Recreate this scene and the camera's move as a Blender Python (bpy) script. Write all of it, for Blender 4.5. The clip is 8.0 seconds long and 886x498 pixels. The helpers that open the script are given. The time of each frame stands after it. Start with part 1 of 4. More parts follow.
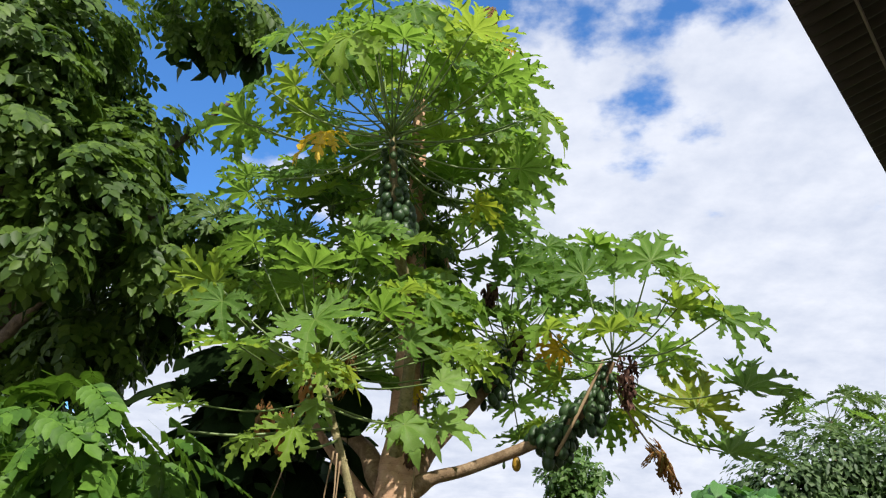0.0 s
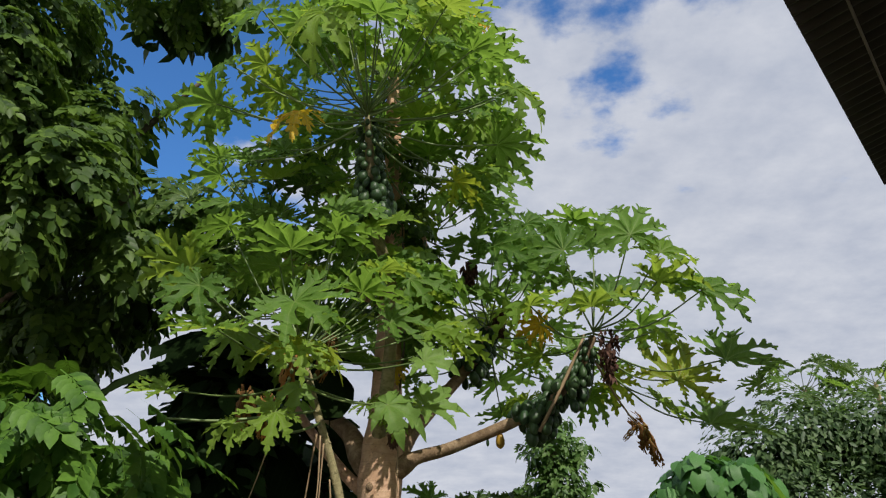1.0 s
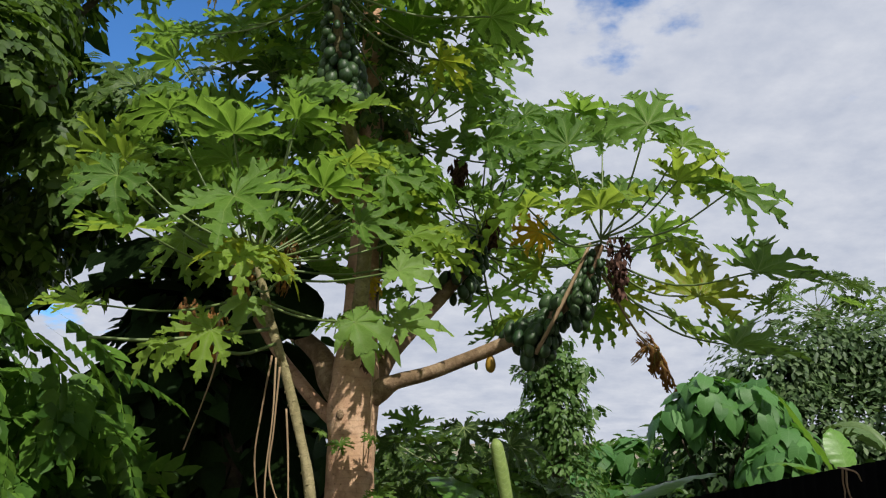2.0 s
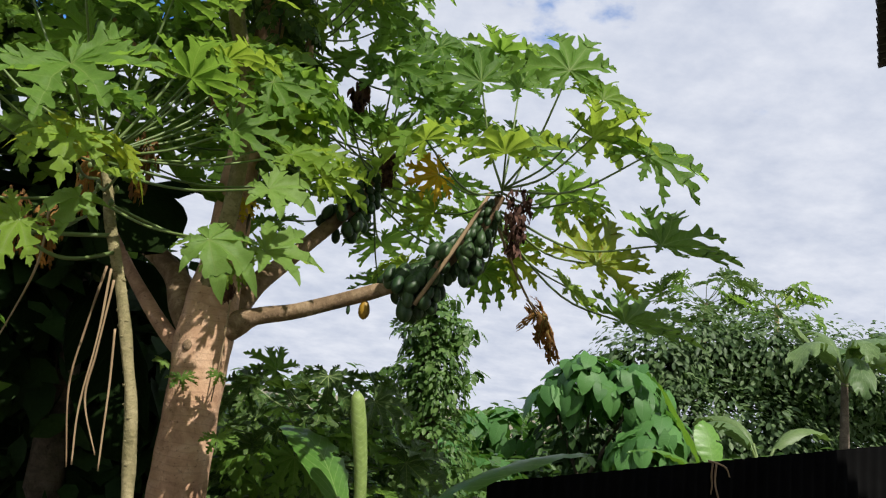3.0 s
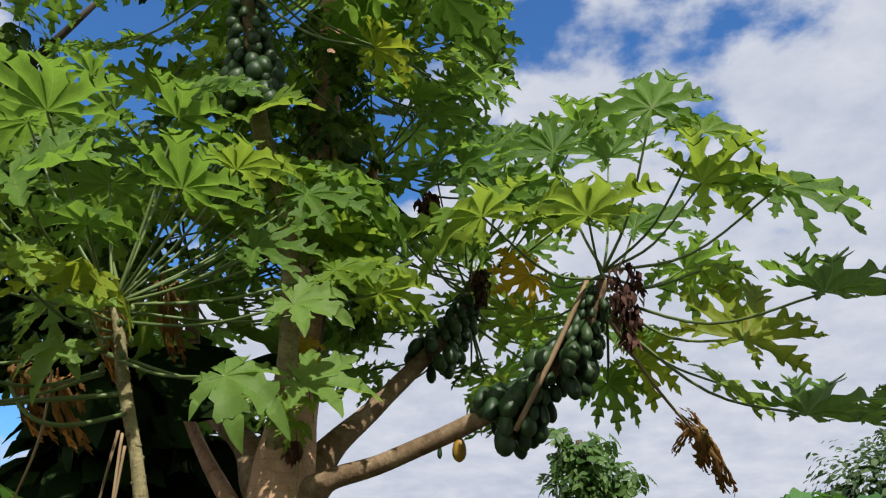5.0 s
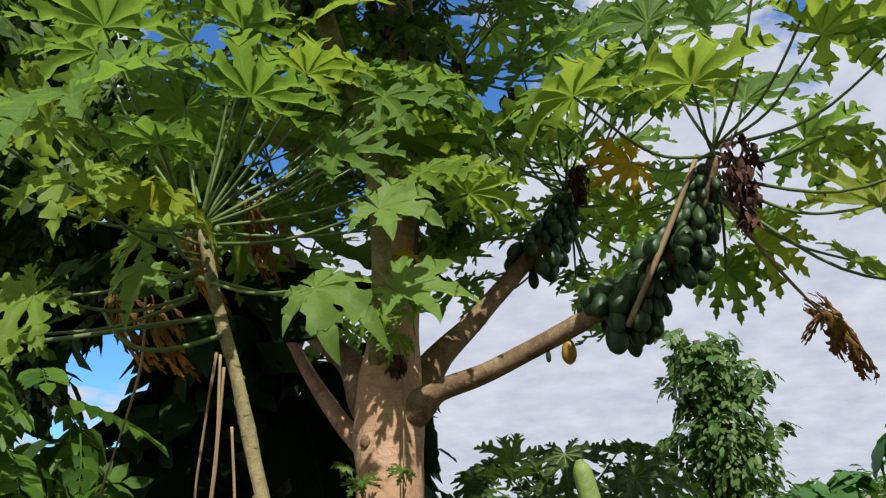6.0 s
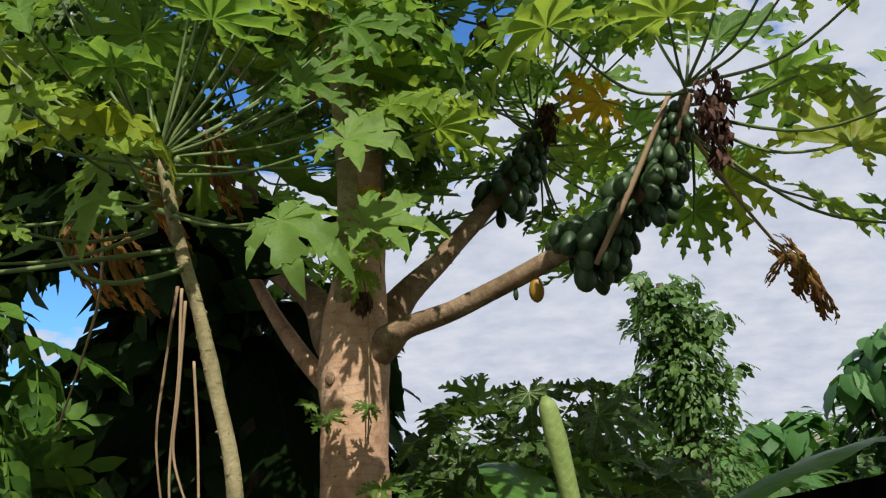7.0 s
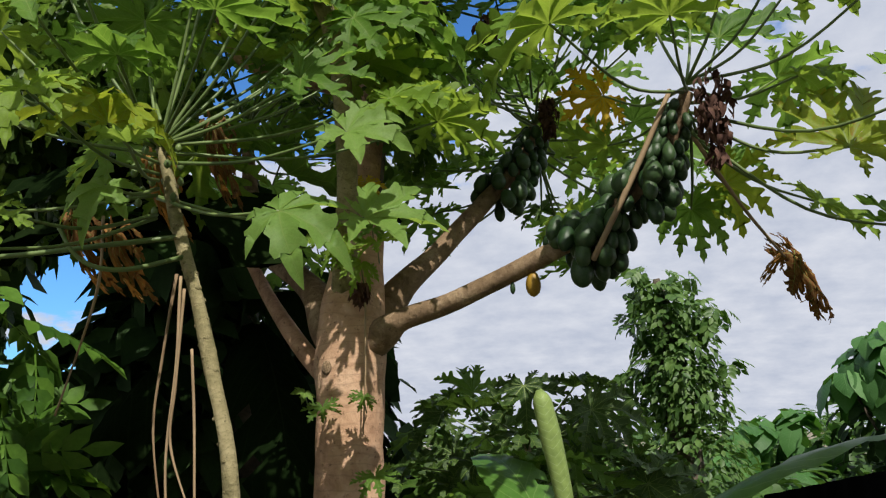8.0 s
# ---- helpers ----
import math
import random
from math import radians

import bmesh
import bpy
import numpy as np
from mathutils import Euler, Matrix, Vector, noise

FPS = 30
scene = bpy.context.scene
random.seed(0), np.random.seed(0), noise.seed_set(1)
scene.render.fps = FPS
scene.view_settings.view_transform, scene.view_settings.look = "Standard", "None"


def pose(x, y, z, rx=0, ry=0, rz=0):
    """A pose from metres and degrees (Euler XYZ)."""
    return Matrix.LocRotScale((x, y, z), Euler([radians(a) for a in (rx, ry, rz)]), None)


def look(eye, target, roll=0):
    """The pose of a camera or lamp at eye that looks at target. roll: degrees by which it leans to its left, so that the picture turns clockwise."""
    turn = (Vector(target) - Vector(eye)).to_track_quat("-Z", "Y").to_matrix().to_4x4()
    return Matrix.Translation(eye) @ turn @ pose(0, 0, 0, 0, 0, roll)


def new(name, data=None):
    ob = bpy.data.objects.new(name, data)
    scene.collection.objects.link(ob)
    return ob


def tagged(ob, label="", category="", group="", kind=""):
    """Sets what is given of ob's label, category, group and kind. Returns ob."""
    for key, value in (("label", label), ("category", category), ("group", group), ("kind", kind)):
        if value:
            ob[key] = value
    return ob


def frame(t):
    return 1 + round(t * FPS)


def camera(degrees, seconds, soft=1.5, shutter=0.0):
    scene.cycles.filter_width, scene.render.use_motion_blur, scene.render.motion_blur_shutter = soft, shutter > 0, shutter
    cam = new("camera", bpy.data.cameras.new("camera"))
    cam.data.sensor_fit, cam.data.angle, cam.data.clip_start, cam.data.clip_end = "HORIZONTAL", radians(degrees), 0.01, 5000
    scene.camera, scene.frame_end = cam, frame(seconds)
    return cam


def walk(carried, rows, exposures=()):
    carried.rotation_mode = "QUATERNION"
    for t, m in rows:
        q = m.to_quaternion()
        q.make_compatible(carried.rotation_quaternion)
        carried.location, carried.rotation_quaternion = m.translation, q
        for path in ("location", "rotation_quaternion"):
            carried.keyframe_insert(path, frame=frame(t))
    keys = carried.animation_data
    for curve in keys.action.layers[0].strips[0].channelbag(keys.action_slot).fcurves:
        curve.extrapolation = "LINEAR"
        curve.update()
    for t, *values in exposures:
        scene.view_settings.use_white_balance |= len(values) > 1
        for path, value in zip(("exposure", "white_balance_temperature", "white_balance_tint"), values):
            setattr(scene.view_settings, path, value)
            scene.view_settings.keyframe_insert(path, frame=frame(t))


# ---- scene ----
cam = camera(56.0, 8.0, 1.2)
PATH = [
    (0, (0.557, -5.082, 1.389), (0.393, -3.21, 2.073), 1.3),
    (0.5, (0.525, -5.085, 1.379), (0.419, -3.194, 2.022), -0.3),
    (1, (0.525, -5.041, 1.39), (0.423, -3.149, 2.031), -0.7),
    (1.5, (0.531, -4.661, 1.456), (0.434, -2.755, 2.054), -0.7),
    (1.7, (0.558, -4.512, 1.496), (0.455, -2.59, 2.039), -0.6),
    (2.8, (0.609, -4.013, 1.484), (0.616, -2.037, 1.795), 3.8),
    (3, (0.674, -3.928, 1.489), (0.792, -1.965, 1.856), 6.1),
    (3.5, (0.793, -3.734, 1.47), (0.802, -1.789, 1.935), 3.3),
    (4, (0.956, -3.525, 1.435), (0.88, -1.6, 1.974), 4.0),
    (4.5, (0.96, -3.3, 1.43), (0.951, -1.41, 2.084), 3.1),
    (5, (1.021, -3.182, 1.398), (0.717, -1.359, 2.162), -0.6),
    (5.2, (1.043, -3.147, 1.401), (0.651, -1.341, 2.166), -0.4),
    (6.3, (0.971, -2.951, 1.366), (0.399, -1.112, 1.904), -3.9),
    (6.5, (0.963, -2.948, 1.376), (0.42, -1.092, 1.887), -4.2),
    (7, (0.965, -2.935, 1.354), (0.48, -1.054, 1.831), -3.2),
    (7.5, (0.972, -2.937, 1.366), (0.522, -1.045, 1.833), -2.9),
    (8, (0.971, -2.951, 1.357), (0.487, -1.064, 1.812), -2.1),
]
EXPOSURES = [(0, 0.44), (0.4, 0.36), (0.8, -0.04), (1.5, -0.14), (1.7, -0.10), (2.8, 0.22), (3.5, 0.20), (4.5, 0.19), (5.2, 0.02), (6.3, 0.10), (8, 0.06)]
walk(cam, [(t, look(eye, target, roll)) for t, eye, target, roll in PATH], EXPOSURES)


# ---- world, sun and sky ----
SUN_ELEV, SUN_AZ = 50.0, 149.0          # azimuth clockwise from +y (the way ahead)
_s = Vector((math.sin(radians(SUN_AZ)) * math.cos(radians(SUN_ELEV)), math.cos(radians(SUN_AZ)) * math.cos(radians(SUN_ELEV)), math.sin(radians(SUN_ELEV))))
sun_data = bpy.data.lights.new("sun", "SUN")
sun_data.energy, sun_data.angle, sun_data.color = 5.0, radians(0.5), (1.0, 0.95, 0.86)
sun = new("sun", sun_data)
sun.matrix_world = look(_s * 30, (0, 0, 0))

world = bpy.data.worlds.new("sky")
scene.world = world
world.use_nodes = True
wn, wl = world.node_tree.nodes, world.node_tree.links
wn.clear()


def wnode(kind, **props):
    n = wn.new(kind)
    for k, v in props.items():
        if k == "operation":
            n.operation = v
        elif k == "data_type":
            n.data_type = v
    return n


w_out = wn.new("ShaderNodeOutputWorld")
w_bg = wn.new("ShaderNodeBackground")
w_sky = wn.new("ShaderNodeTexSky")
w_sky.sky_type, w_sky.sun_disc = "NISHITA", False
w_sky.sun_elevation, w_sky.sun_rotation = radians(SUN_ELEV), radians(SUN_AZ)
w_sky.air_density, w_sky.dust_density, w_sky.ozone_density = 1.0, 0.6, 2.5
w_co = wn.new("ShaderNodeTexCoord")
w_sep = wn.new("ShaderNodeSeparateXYZ")
wl.new(w_co.outputs["Generated"], w_sep.inputs[0])
# clouds on a flat layer overhead: direction divided by its height
w_h = wnode("ShaderNodeMath", operation="ADD"); w_h.inputs[1].default_value = 0.28
wl.new(w_sep.outputs[2], w_h.inputs[0])
w_hm = wnode("ShaderNodeMath", operation="MAXIMUM"); w_hm.inputs[1].default_value = 0.08
wl.new(w_h.outputs[0], w_hm.inputs[0])
w_div = wnode("ShaderNodeVectorMath", operation="DIVIDE")
w_cmb = wn.new("ShaderNodeCombineXYZ")
for i in range(3):
    wl.new(w_hm.outputs[0], w_cmb.inputs[i])
wl.new(w_co.outputs["Generated"], w_div.inputs[0]); wl.new(w_cmb.outputs[0], w_div.inputs[1])
w_n1 = wn.new("ShaderNodeTexNoise"); w_n1.inputs["Scale"].default_value = 4.2; w_n1.inputs["Detail"].default_value = 9; w_n1.inputs["Roughness"].default_value = 0.55
w_n2 = wn.new("ShaderNodeTexNoise"); w_n2.inputs["Scale"].default_value = 9.0; w_n2.inputs["Detail"].default_value = 6; w_n2.inputs["Roughness"].default_value = 0.6
wl.new(w_div.outputs[0], w_n1.inputs["Vector"]); wl.new(w_div.outputs[0], w_n2.inputs["Vector"])
# the clear gaps between the clouds: round regions of the layer
CLEAR = [((-0.36, 0.79, 0.50), 0.22, 1.5), ((0.15, 0.845, 0.515), 0.095, 0.80), ((-0.03, 0.805, 0.595), 0.10, 0.80), ((0.27, 0.80, 0.54), 0.035, 0.65), ((-0.63, 0.75, 0.17), 0.17, 1.25)]
w_cov = wn.new("ShaderNodeValue"); w_cov.outputs[0].default_value = 0.54
last = w_cov.outputs[0]
for d, width, deep in CLEAR:
    dv = Vector(d).normalized()
    dist = wnode("ShaderNodeVectorMath", operation="DISTANCE")
    dist.inputs[1].default_value = dv
    nrm = wnode("ShaderNodeVectorMath", operation="NORMALIZE")
    wl.new(w_co.outputs["Generated"], nrm.inputs[0]); wl.new(nrm.outputs[0], dist.inputs[0])
    mr = wn.new("ShaderNodeMapRange"); mr.interpolation_type = "SMOOTHSTEP"
    mr.inputs["From Min"].default_value = 0.0; mr.inputs["From Max"].default_value = width * 2
    mr.inputs["To Min"].default_value = deep; mr.inputs["To Max"].default_value = 0.0
    wl.new(dist.outputs["Value"], mr.inputs["Value"])
    sub = wnode("ShaderNodeMath", operation="SUBTRACT")
    wl.new(last, sub.inputs[0]); wl.new(mr.outputs[0], sub.inputs[1])
    last = sub.outputs[0]
w_low = wn.new("ShaderNodeMapRange"); w_low.interpolation_type = "SMOOTHSTEP"
w_low.inputs["From Min"].default_value = 0.22; w_low.inputs["From Max"].default_value = 0.50
w_low.inputs["To Min"].default_value = 0.42; w_low.inputs["To Max"].default_value = 0.0
wl.new(w_sep.outputs[2], w_low.inputs["Value"])
w_thick = wnode("ShaderNodeMath", operation="ADD")
wl.new(last, w_thick.inputs[0]); wl.new(w_low.outputs[0], w_thick.inputs[1])
last = w_thick.outputs[0]
w_add = wnode("ShaderNodeMath", operation="MULTIPLY_ADD"); w_add.inputs[1].default_value = 3.8
w_off = wnode("ShaderNodeMath", operation="SUBTRACT"); w_off.inputs[1].default_value = 1.42
wl.new(last, w_off.inputs[0])
wl.new(w_n1.outputs["Fac"], w_add.inputs[0]); wl.new(w_off.outputs[0], w_add.inputs[2])
w_mask = wn.new("ShaderNodeMapRange"); w_mask.interpolation_type = "SMOOTHSTEP"
w_mask.inputs["From Min"].default_value = 0.10; w_mask.inputs["From Max"].default_value = 0.62
wl.new(w_add.outputs[0], w_mask.inputs["Value"])
w_shade = wn.new("ShaderNodeMapRange")
w_shade.inputs["From Min"].default_value = 0.3; w_shade.inputs["From Max"].default_value = 0.7
wl.new(w_n2.outputs["Fac"], w_shade.inputs["Value"])
w_ccol = wn.new("ShaderNodeMix"); w_ccol.data_type = "RGBA"
w_ccol.inputs[6].default_value = (0.60, 0.655, 0.79, 1); w_ccol.inputs[7].default_value = (0.81, 0.845, 0.94, 1)
wl.new(w_shade.outputs[0], w_ccol.inputs[0])
w_scale = wnode("ShaderNodeVectorMath", operation="MULTIPLY"); w_scale.inputs[1].default_value = (0.078, 0.142, 0.205)
wl.new(w_sky.outputs[0], w_scale.inputs[0])
w_mix = wn.new("ShaderNodeMix"); w_mix.data_type = "RGBA"
wl.new(w_mask.outputs[0], w_mix.inputs[0]); wl.new(w_scale.outputs[0], w_mix.inputs[6]); wl.new(w_ccol.outputs[2], w_mix.inputs[7])
wl.new(w_mix.outputs[2], w_bg.inputs[0]); w_bg.inputs[1].default_value = 0.82
wl.new(w_bg.outputs[0], w_out.inputs[0])


# ---- materials ----
class Nodes:
    def __init__(self, name):
        self.mat = bpy.data.materials.new(name)
        self.mat.use_nodes = True
        self.n, self.l = self.mat.node_tree.nodes, self.mat.node_tree.links
        self.bsdf = self.n["Principled BSDF"]
        self.out = self.n["Material Output"]

    def set(self, node, key, value):
        s = node.inputs[key]
        if isinstance(value, bpy.types.NodeSocket):
            self.l.new(value, s)
        else:
            s.default_value = value

    def noise(self, scale, detail=4, rough=0.55, coord="Object", dist=0.0):
        co = self.n.new("ShaderNodeTexCoord")
        t = self.n.new("ShaderNodeTexNoise")
        t.inputs["Scale"].default_value, t.inputs["Detail"].default_value, t.inputs["Roughness"].default_value = scale, detail, rough
        t.inputs["Distortion"].default_value = dist
        self.l.new(co.outputs[coord], t.inputs["Vector"])
        return t.outputs["Fac"]

    def ramp(self, fac, stops):
        r = self.n.new("ShaderNodeValToRGB")
        while len(r.color_ramp.elements) < len(stops):
            r.color_ramp.elements.new(0.5)
        for e, (p, c) in zip(r.color_ramp.elements, stops):
            e.position, e.color = p, (*c, 1)
        self.l.new(fac, r.inputs[0])
        return r.outputs[0]

    def mix(self, fac, a, b, blend="MIX"):
        m = self.n.new("ShaderNodeMix")
        m.data_type, m.blend_type = "RGBA", blend
        for i, v in ((0, fac), (6, a), (7, b)):
            if isinstance(v, bpy.types.NodeSocket):
                self.l.new(v, m.inputs[i])
            else:
                m.inputs[i].default_value = v if i == 0 else (*v, 1)
        return m.outputs[2]

    def math(self, op, a, b=0.0, c=0.0):
        m = self.n.new("ShaderNodeMath")
        m.operation = op
        for i, v in enumerate((a, b, c)):
            if isinstance(v, bpy.types.NodeSocket):
                self.l.new(v, m.inputs[i])
            else:
                m.inputs[i].default_value = v
        return m.outputs[0]

    def bump(self, height, strength=0.3, distance=0.01):
        b = self.n.new("ShaderNodeBump")
        b.inputs["Strength"].default_value, b.inputs["Distance"].default_value = strength, distance
        self.l.new(height, b.inputs["Height"])
        self.l.new(b.outputs[0], self.bsdf.inputs["Normal"])
        return b.outputs[0]

    def random(self, island=False):
        if island:
            return self.n.new("ShaderNodeNewGeometry").outputs["Random Per Island"]
        return self.n.new("ShaderNodeObjectInfo").outputs["Random"]

    def translucent(self, colour, amount):
        t = self.n.new("ShaderNodeBsdfTranslucent")
        self.set(t, "Color", colour)
        m = self.n.new("ShaderNodeMixShader")
        m.inputs[0].default_value = amount
        self.l.new(self.bsdf.outputs[0], m.inputs[1])
        self.l.new(t.outputs[0], m.inputs[2])
        self.l.new(m.outputs[0], self.out.inputs[0])


def leaf_material(name, dark, light, glow, amount=0.35, rough=0.55, island=False, veins=True, vein_colour=(0.22, 0.30, 0.08), spots=None, gloss=0.28):
    """Leaf skin: two greens by piece and by patch, paler ribs along the lobes, light shining through."""
    k = Nodes(name)
    rnd = k.random(island)
    patch = k.noise(9.0, 5, 0.6)
    f = k.math("ADD", k.math("MULTIPLY", rnd, 0.6), k.math("MULTIPLY", patch, 0.5))
    col = k.ramp(f, [(0.15, dark), (0.9, light)])
    fine = k.ramp(k.noise(46.0, 3, 0.65), [(0.30, (0.70, 0.72, 0.66)), (0.72, (1.22, 1.18, 1.15))])
    col = k.mix(0.8, col, fine, "MULTIPLY")
    if spots:
        sp = k.ramp(k.noise(14.0, 4, 0.7), [(0.56, (0, 0, 0)), (0.66, (1, 1, 1))])
        col = k.mix(sp, col, spots)
    if veins:
        uv = k.n.new("ShaderNodeUVMap")
        sep = k.n.new("ShaderNodeSeparateXYZ")
        k.l.new(uv.outputs[0], sep.inputs[0])
        across = k.math("ABSOLUTE", k.math("SUBTRACT", sep.outputs[0], 0.5))
        mid = k.math("LESS_THAN", across, k.math("MULTIPLY", k.math("SUBTRACT", 1.15, sep.outputs[1]), 0.011))
        side = k.math("SINE", k.math("MULTIPLY", k.math("SUBTRACT", sep.outputs[1], k.math("MULTIPLY", across, 0.55)), 62.0))
        side = k.math("GREATER_THAN", side, 0.955)
        vein = k.math("MAXIMUM", k.math("MULTIPLY", mid, 0.9), k.math("MULTIPLY", side, 0.5))
        col = k.mix(vein, col, vein_colour)
        relief = k.math("SUBTRACT", k.math("MULTIPLY", patch, 0.4), vein)
        k.bump(relief, 0.5, 0.005)
    else:
        k.bump(patch, 0.3, 0.004)
    k.set(k.bsdf, "Base Color", col)
    k.set(k.bsdf, "Roughness", rough)
    k.bsdf.inputs["Specular IOR Level"].default_value = gloss
    tint = k.mix(0.75, col, glow, "MIX")
    k.translucent(tint, amount)
    return k.mat


def bark_material(name, a, b, c, ring=60.0, scale=6.0):
    """Bark: three tones in patches, dark flecks, uneven leaf scars ringing the stem."""
    k = Nodes(name)
    n0, n1, n2 = k.noise(scale * 0.5, 5, 0.6), k.noise(scale * 2.2, 7, 0.7, dist=0.6), k.noise(scale * 9, 5, 0.65)
    col = k.ramp(k.math("ADD", k.math("MULTIPLY", n0, 0.5), k.math("MULTIPLY", n1, 0.5)), [(0.36, a), (0.50, b), (0.64, c)])
    flecks = k.ramp(n2, [(0.58, (0, 0, 0)), (0.70, (0.75, 0.75, 0.75))])
    col = k.mix(flecks, col, tuple(0.45 * v for v in a))
    pale = k.ramp(k.noise(scale * 4, 5, 0.7), [(0.60, (0, 0, 0)), (0.72, (0.5, 0.5, 0.5))])
    col = k.mix(pale, col, tuple(min(1, 1.25 * v) for v in c))
    uv = k.n.new("ShaderNodeUVMap")
    w = k.n.new("ShaderNodeTexWave")
    w.wave_type, w.bands_direction = "BANDS", "Y"
    w.inputs["Scale"].default_value, w.inputs["Distortion"].default_value, w.inputs["Detail"].default_value = ring / 26, 9.0, 4
    k.l.new(uv.outputs[0], w.inputs["Vector"])
    scar = k.math("MULTIPLY", k.math("GREATER_THAN", w.outputs["Fac"], 0.94), k.math("GREATER_THAN", n0, 0.48))
    col = k.mix(k.math("MULTIPLY", scar, 0.16), col, tuple(0.4 * v for v in a))
    k.set(k.bsdf, "Base Color", col)
    k.set(k.bsdf, "Roughness", 0.88)
    k.bsdf.inputs["Specular IOR Level"].default_value = 0.25
    k.bump(k.math("ADD", k.math("ADD", n2, n1), k.math("MULTIPLY", w.outputs["Fac"], 0.10)), 0.5, 0.009)
    return k.mat


def plain_material(name, a, b, rough=0.7, scale=12.0, bump=0.3, spec=0.4, island=False, metal=0.0):
    k = Nodes(name)
    n1 = k.noise(scale, 6, 0.6)
    f = k.math("ADD", k.math("MULTIPLY", n1, 0.75), k.math("MULTIPLY", k.random(island), 0.3))
    k.set(k.bsdf, "Base Color", k.ramp(f, [(0.3, a), (0.8, b)]))
    k.set(k.bsdf, "Roughness", rough)
    k.bsdf.inputs["Specular IOR Level"].default_value = spec
    k.bsdf.inputs["Metallic"].default_value = metal
    k.bump(k.noise(scale * 6, 4, 0.6), bump, 0.004)
    return k.mat


M_LEAF = [
    leaf_material("papaya_leaf_green", (0.056, 0.130, 0.022), (0.130, 0.245, 0.042), (0.30, 0.50, 0.06), 0.46, gloss=0.22),
    leaf_material("papaya_leaf_light", (0.105, 0.212, 0.026), (0.215, 0.335, 0.046), (0.42, 0.56, 0.06), 0.48, gloss=0.22),
    leaf_material("papaya_leaf_yellowing", (0.15, 0.24, 0.020), (0.27, 0.33, 0.028), (0.46, 0.53, 0.04), 0.46, spots=(0.26, 0.16, 0.012)),
    leaf_material("papaya_leaf_pale", (0.125, 0.245, 0.052), (0.215, 0.350, 0.080), (0.40, 0.55, 0.08), 0.46, gloss=0.26),
    leaf_material("papaya_leaf_yellow", (0.50, 0.30, 0.01), (0.62, 0.44, 0.03), (0.75, 0.50, 0.02), 0.35, spots=(0.40, 0.16, 0.01)),
    leaf_material("papaya_leaf_dead", (0.09, 0.034, 0.014), (0.36, 0.17, 0.045), (0.40, 0.18, 0.03), 0.15, 0.8),
    # darker copy of the green leaf, with shade put into its colour
    leaf_material("papaya_leaf_shaded", (0.026, 0.058, 0.014), (0.070, 0.130, 0.026), (0.14, 0.25, 0.03), 0.25),
]
M_STALK = plain_material("petiole_green", (0.075, 0.120, 0.034), (0.17, 0.23, 0.075), 0.45, 8.0, 0.15)
M_STALK_DRY = plain_material("petiole_dry", (0.20, 0.13, 0.07), (0.40, 0.29, 0.17), 0.75, 9.0, 0.4)
M_TRUNK = bark_material("papaya_bark", (0.24, 0.132, 0.080), (0.50, 0.305, 0.190), (0.64, 0.43, 0.290))
M_BRANCH = bark_material("papaya_branch_bark", (0.10, 0.064, 0.036), (0.235, 0.158, 0.094), (0.42, 0.31, 0.20), 80.0, 8.0)
M_STEM = bark_material("papaya_young_bark", (0.11, 0.10, 0.045), (0.25, 0.215, 0.11), (0.40, 0.34, 0.19), 110.0, 9.0)
M_FRUIT = plain_material("papaya_fruit_green", (0.012, 0.036, 0.012), (0.048, 0.088, 0.030), 0.42, 14.0, 0.15, 0.35)
M_RIPE = plain_material("papaya_fruit_ripe", (0.30, 0.17, 0.02), (0.50, 0.30, 0.03), 0.45, 18.0, 0.15)
M_TREE_LEAF = leaf_material("broadleaf_tree_leaf", (0.014, 0.040, 0.010), (0.100, 0.168, 0.026), (0.18, 0.33, 0.03), 0.22, 0.5, True, False, gloss=0.22)
M_BUSH_LEAF = leaf_material("compound_bush_leaf", (0.022, 0.070, 0.012), (0.11, 0.22, 0.030), (0.20, 0.40, 0.03), 0.25, 0.5, True, False, gloss=0.2)
M_VINE_LEAF = leaf_material("vine_leaf", (0.04, 0.10, 0.025), (0.13, 0.22, 0.06), (0.18, 0.36, 0.04), 0.28, 0.45, True, False)
M_FAR_LEAF = leaf_material("hedge_tree_leaf", (0.032, 0.068, 0.026), (0.125, 0.19, 0.078), (0.15, 0.30, 0.05), 0.28, 0.5, True, False)
M_HEART = leaf_material("heart_leaf", (0.035, 0.115, 0.026), (0.10, 0.24, 0.062), (0.14, 0.36, 0.03), 0.28, 0.5, vein_colour=(0.14, 0.26, 0.09))
M_BANANA = leaf_material("banana_leaf", (0.07, 0.17, 0.03), (0.13, 0.27, 0.05), (0.25, 0.48, 0.03), 0.30, 0.38, vein_colour=(0.20, 0.32, 0.09))
M_BANANA_FAR = leaf_material("banana_leaf_dusty", (0.045, 0.10, 0.03), (0.15, 0.22, 0.08), (0.20, 0.34, 0.05), 0.22, 0.45, vein_colour=(0.20, 0.27, 0.12))
M_ROLLED = leaf_material("rolled_banana_leaf", (0.13, 0.21, 0.055), (0.25, 0.34, 0.10), (0.35, 0.45, 0.10), 0.12, 0.5, vein_colour=(0.34, 0.42, 0.2))
# near-black leaf colour stands for the deep shade under the canopy
M_BANANA_SHADE = leaf_material("banana_leaf_shade_black", (0.004, 0.009, 0.003), (0.012, 0.022, 0.007), (0.03, 0.06, 0.01), 0.02, 0.95, vein_colour=(0.012, 0.02, 0.007), gloss=0.0)
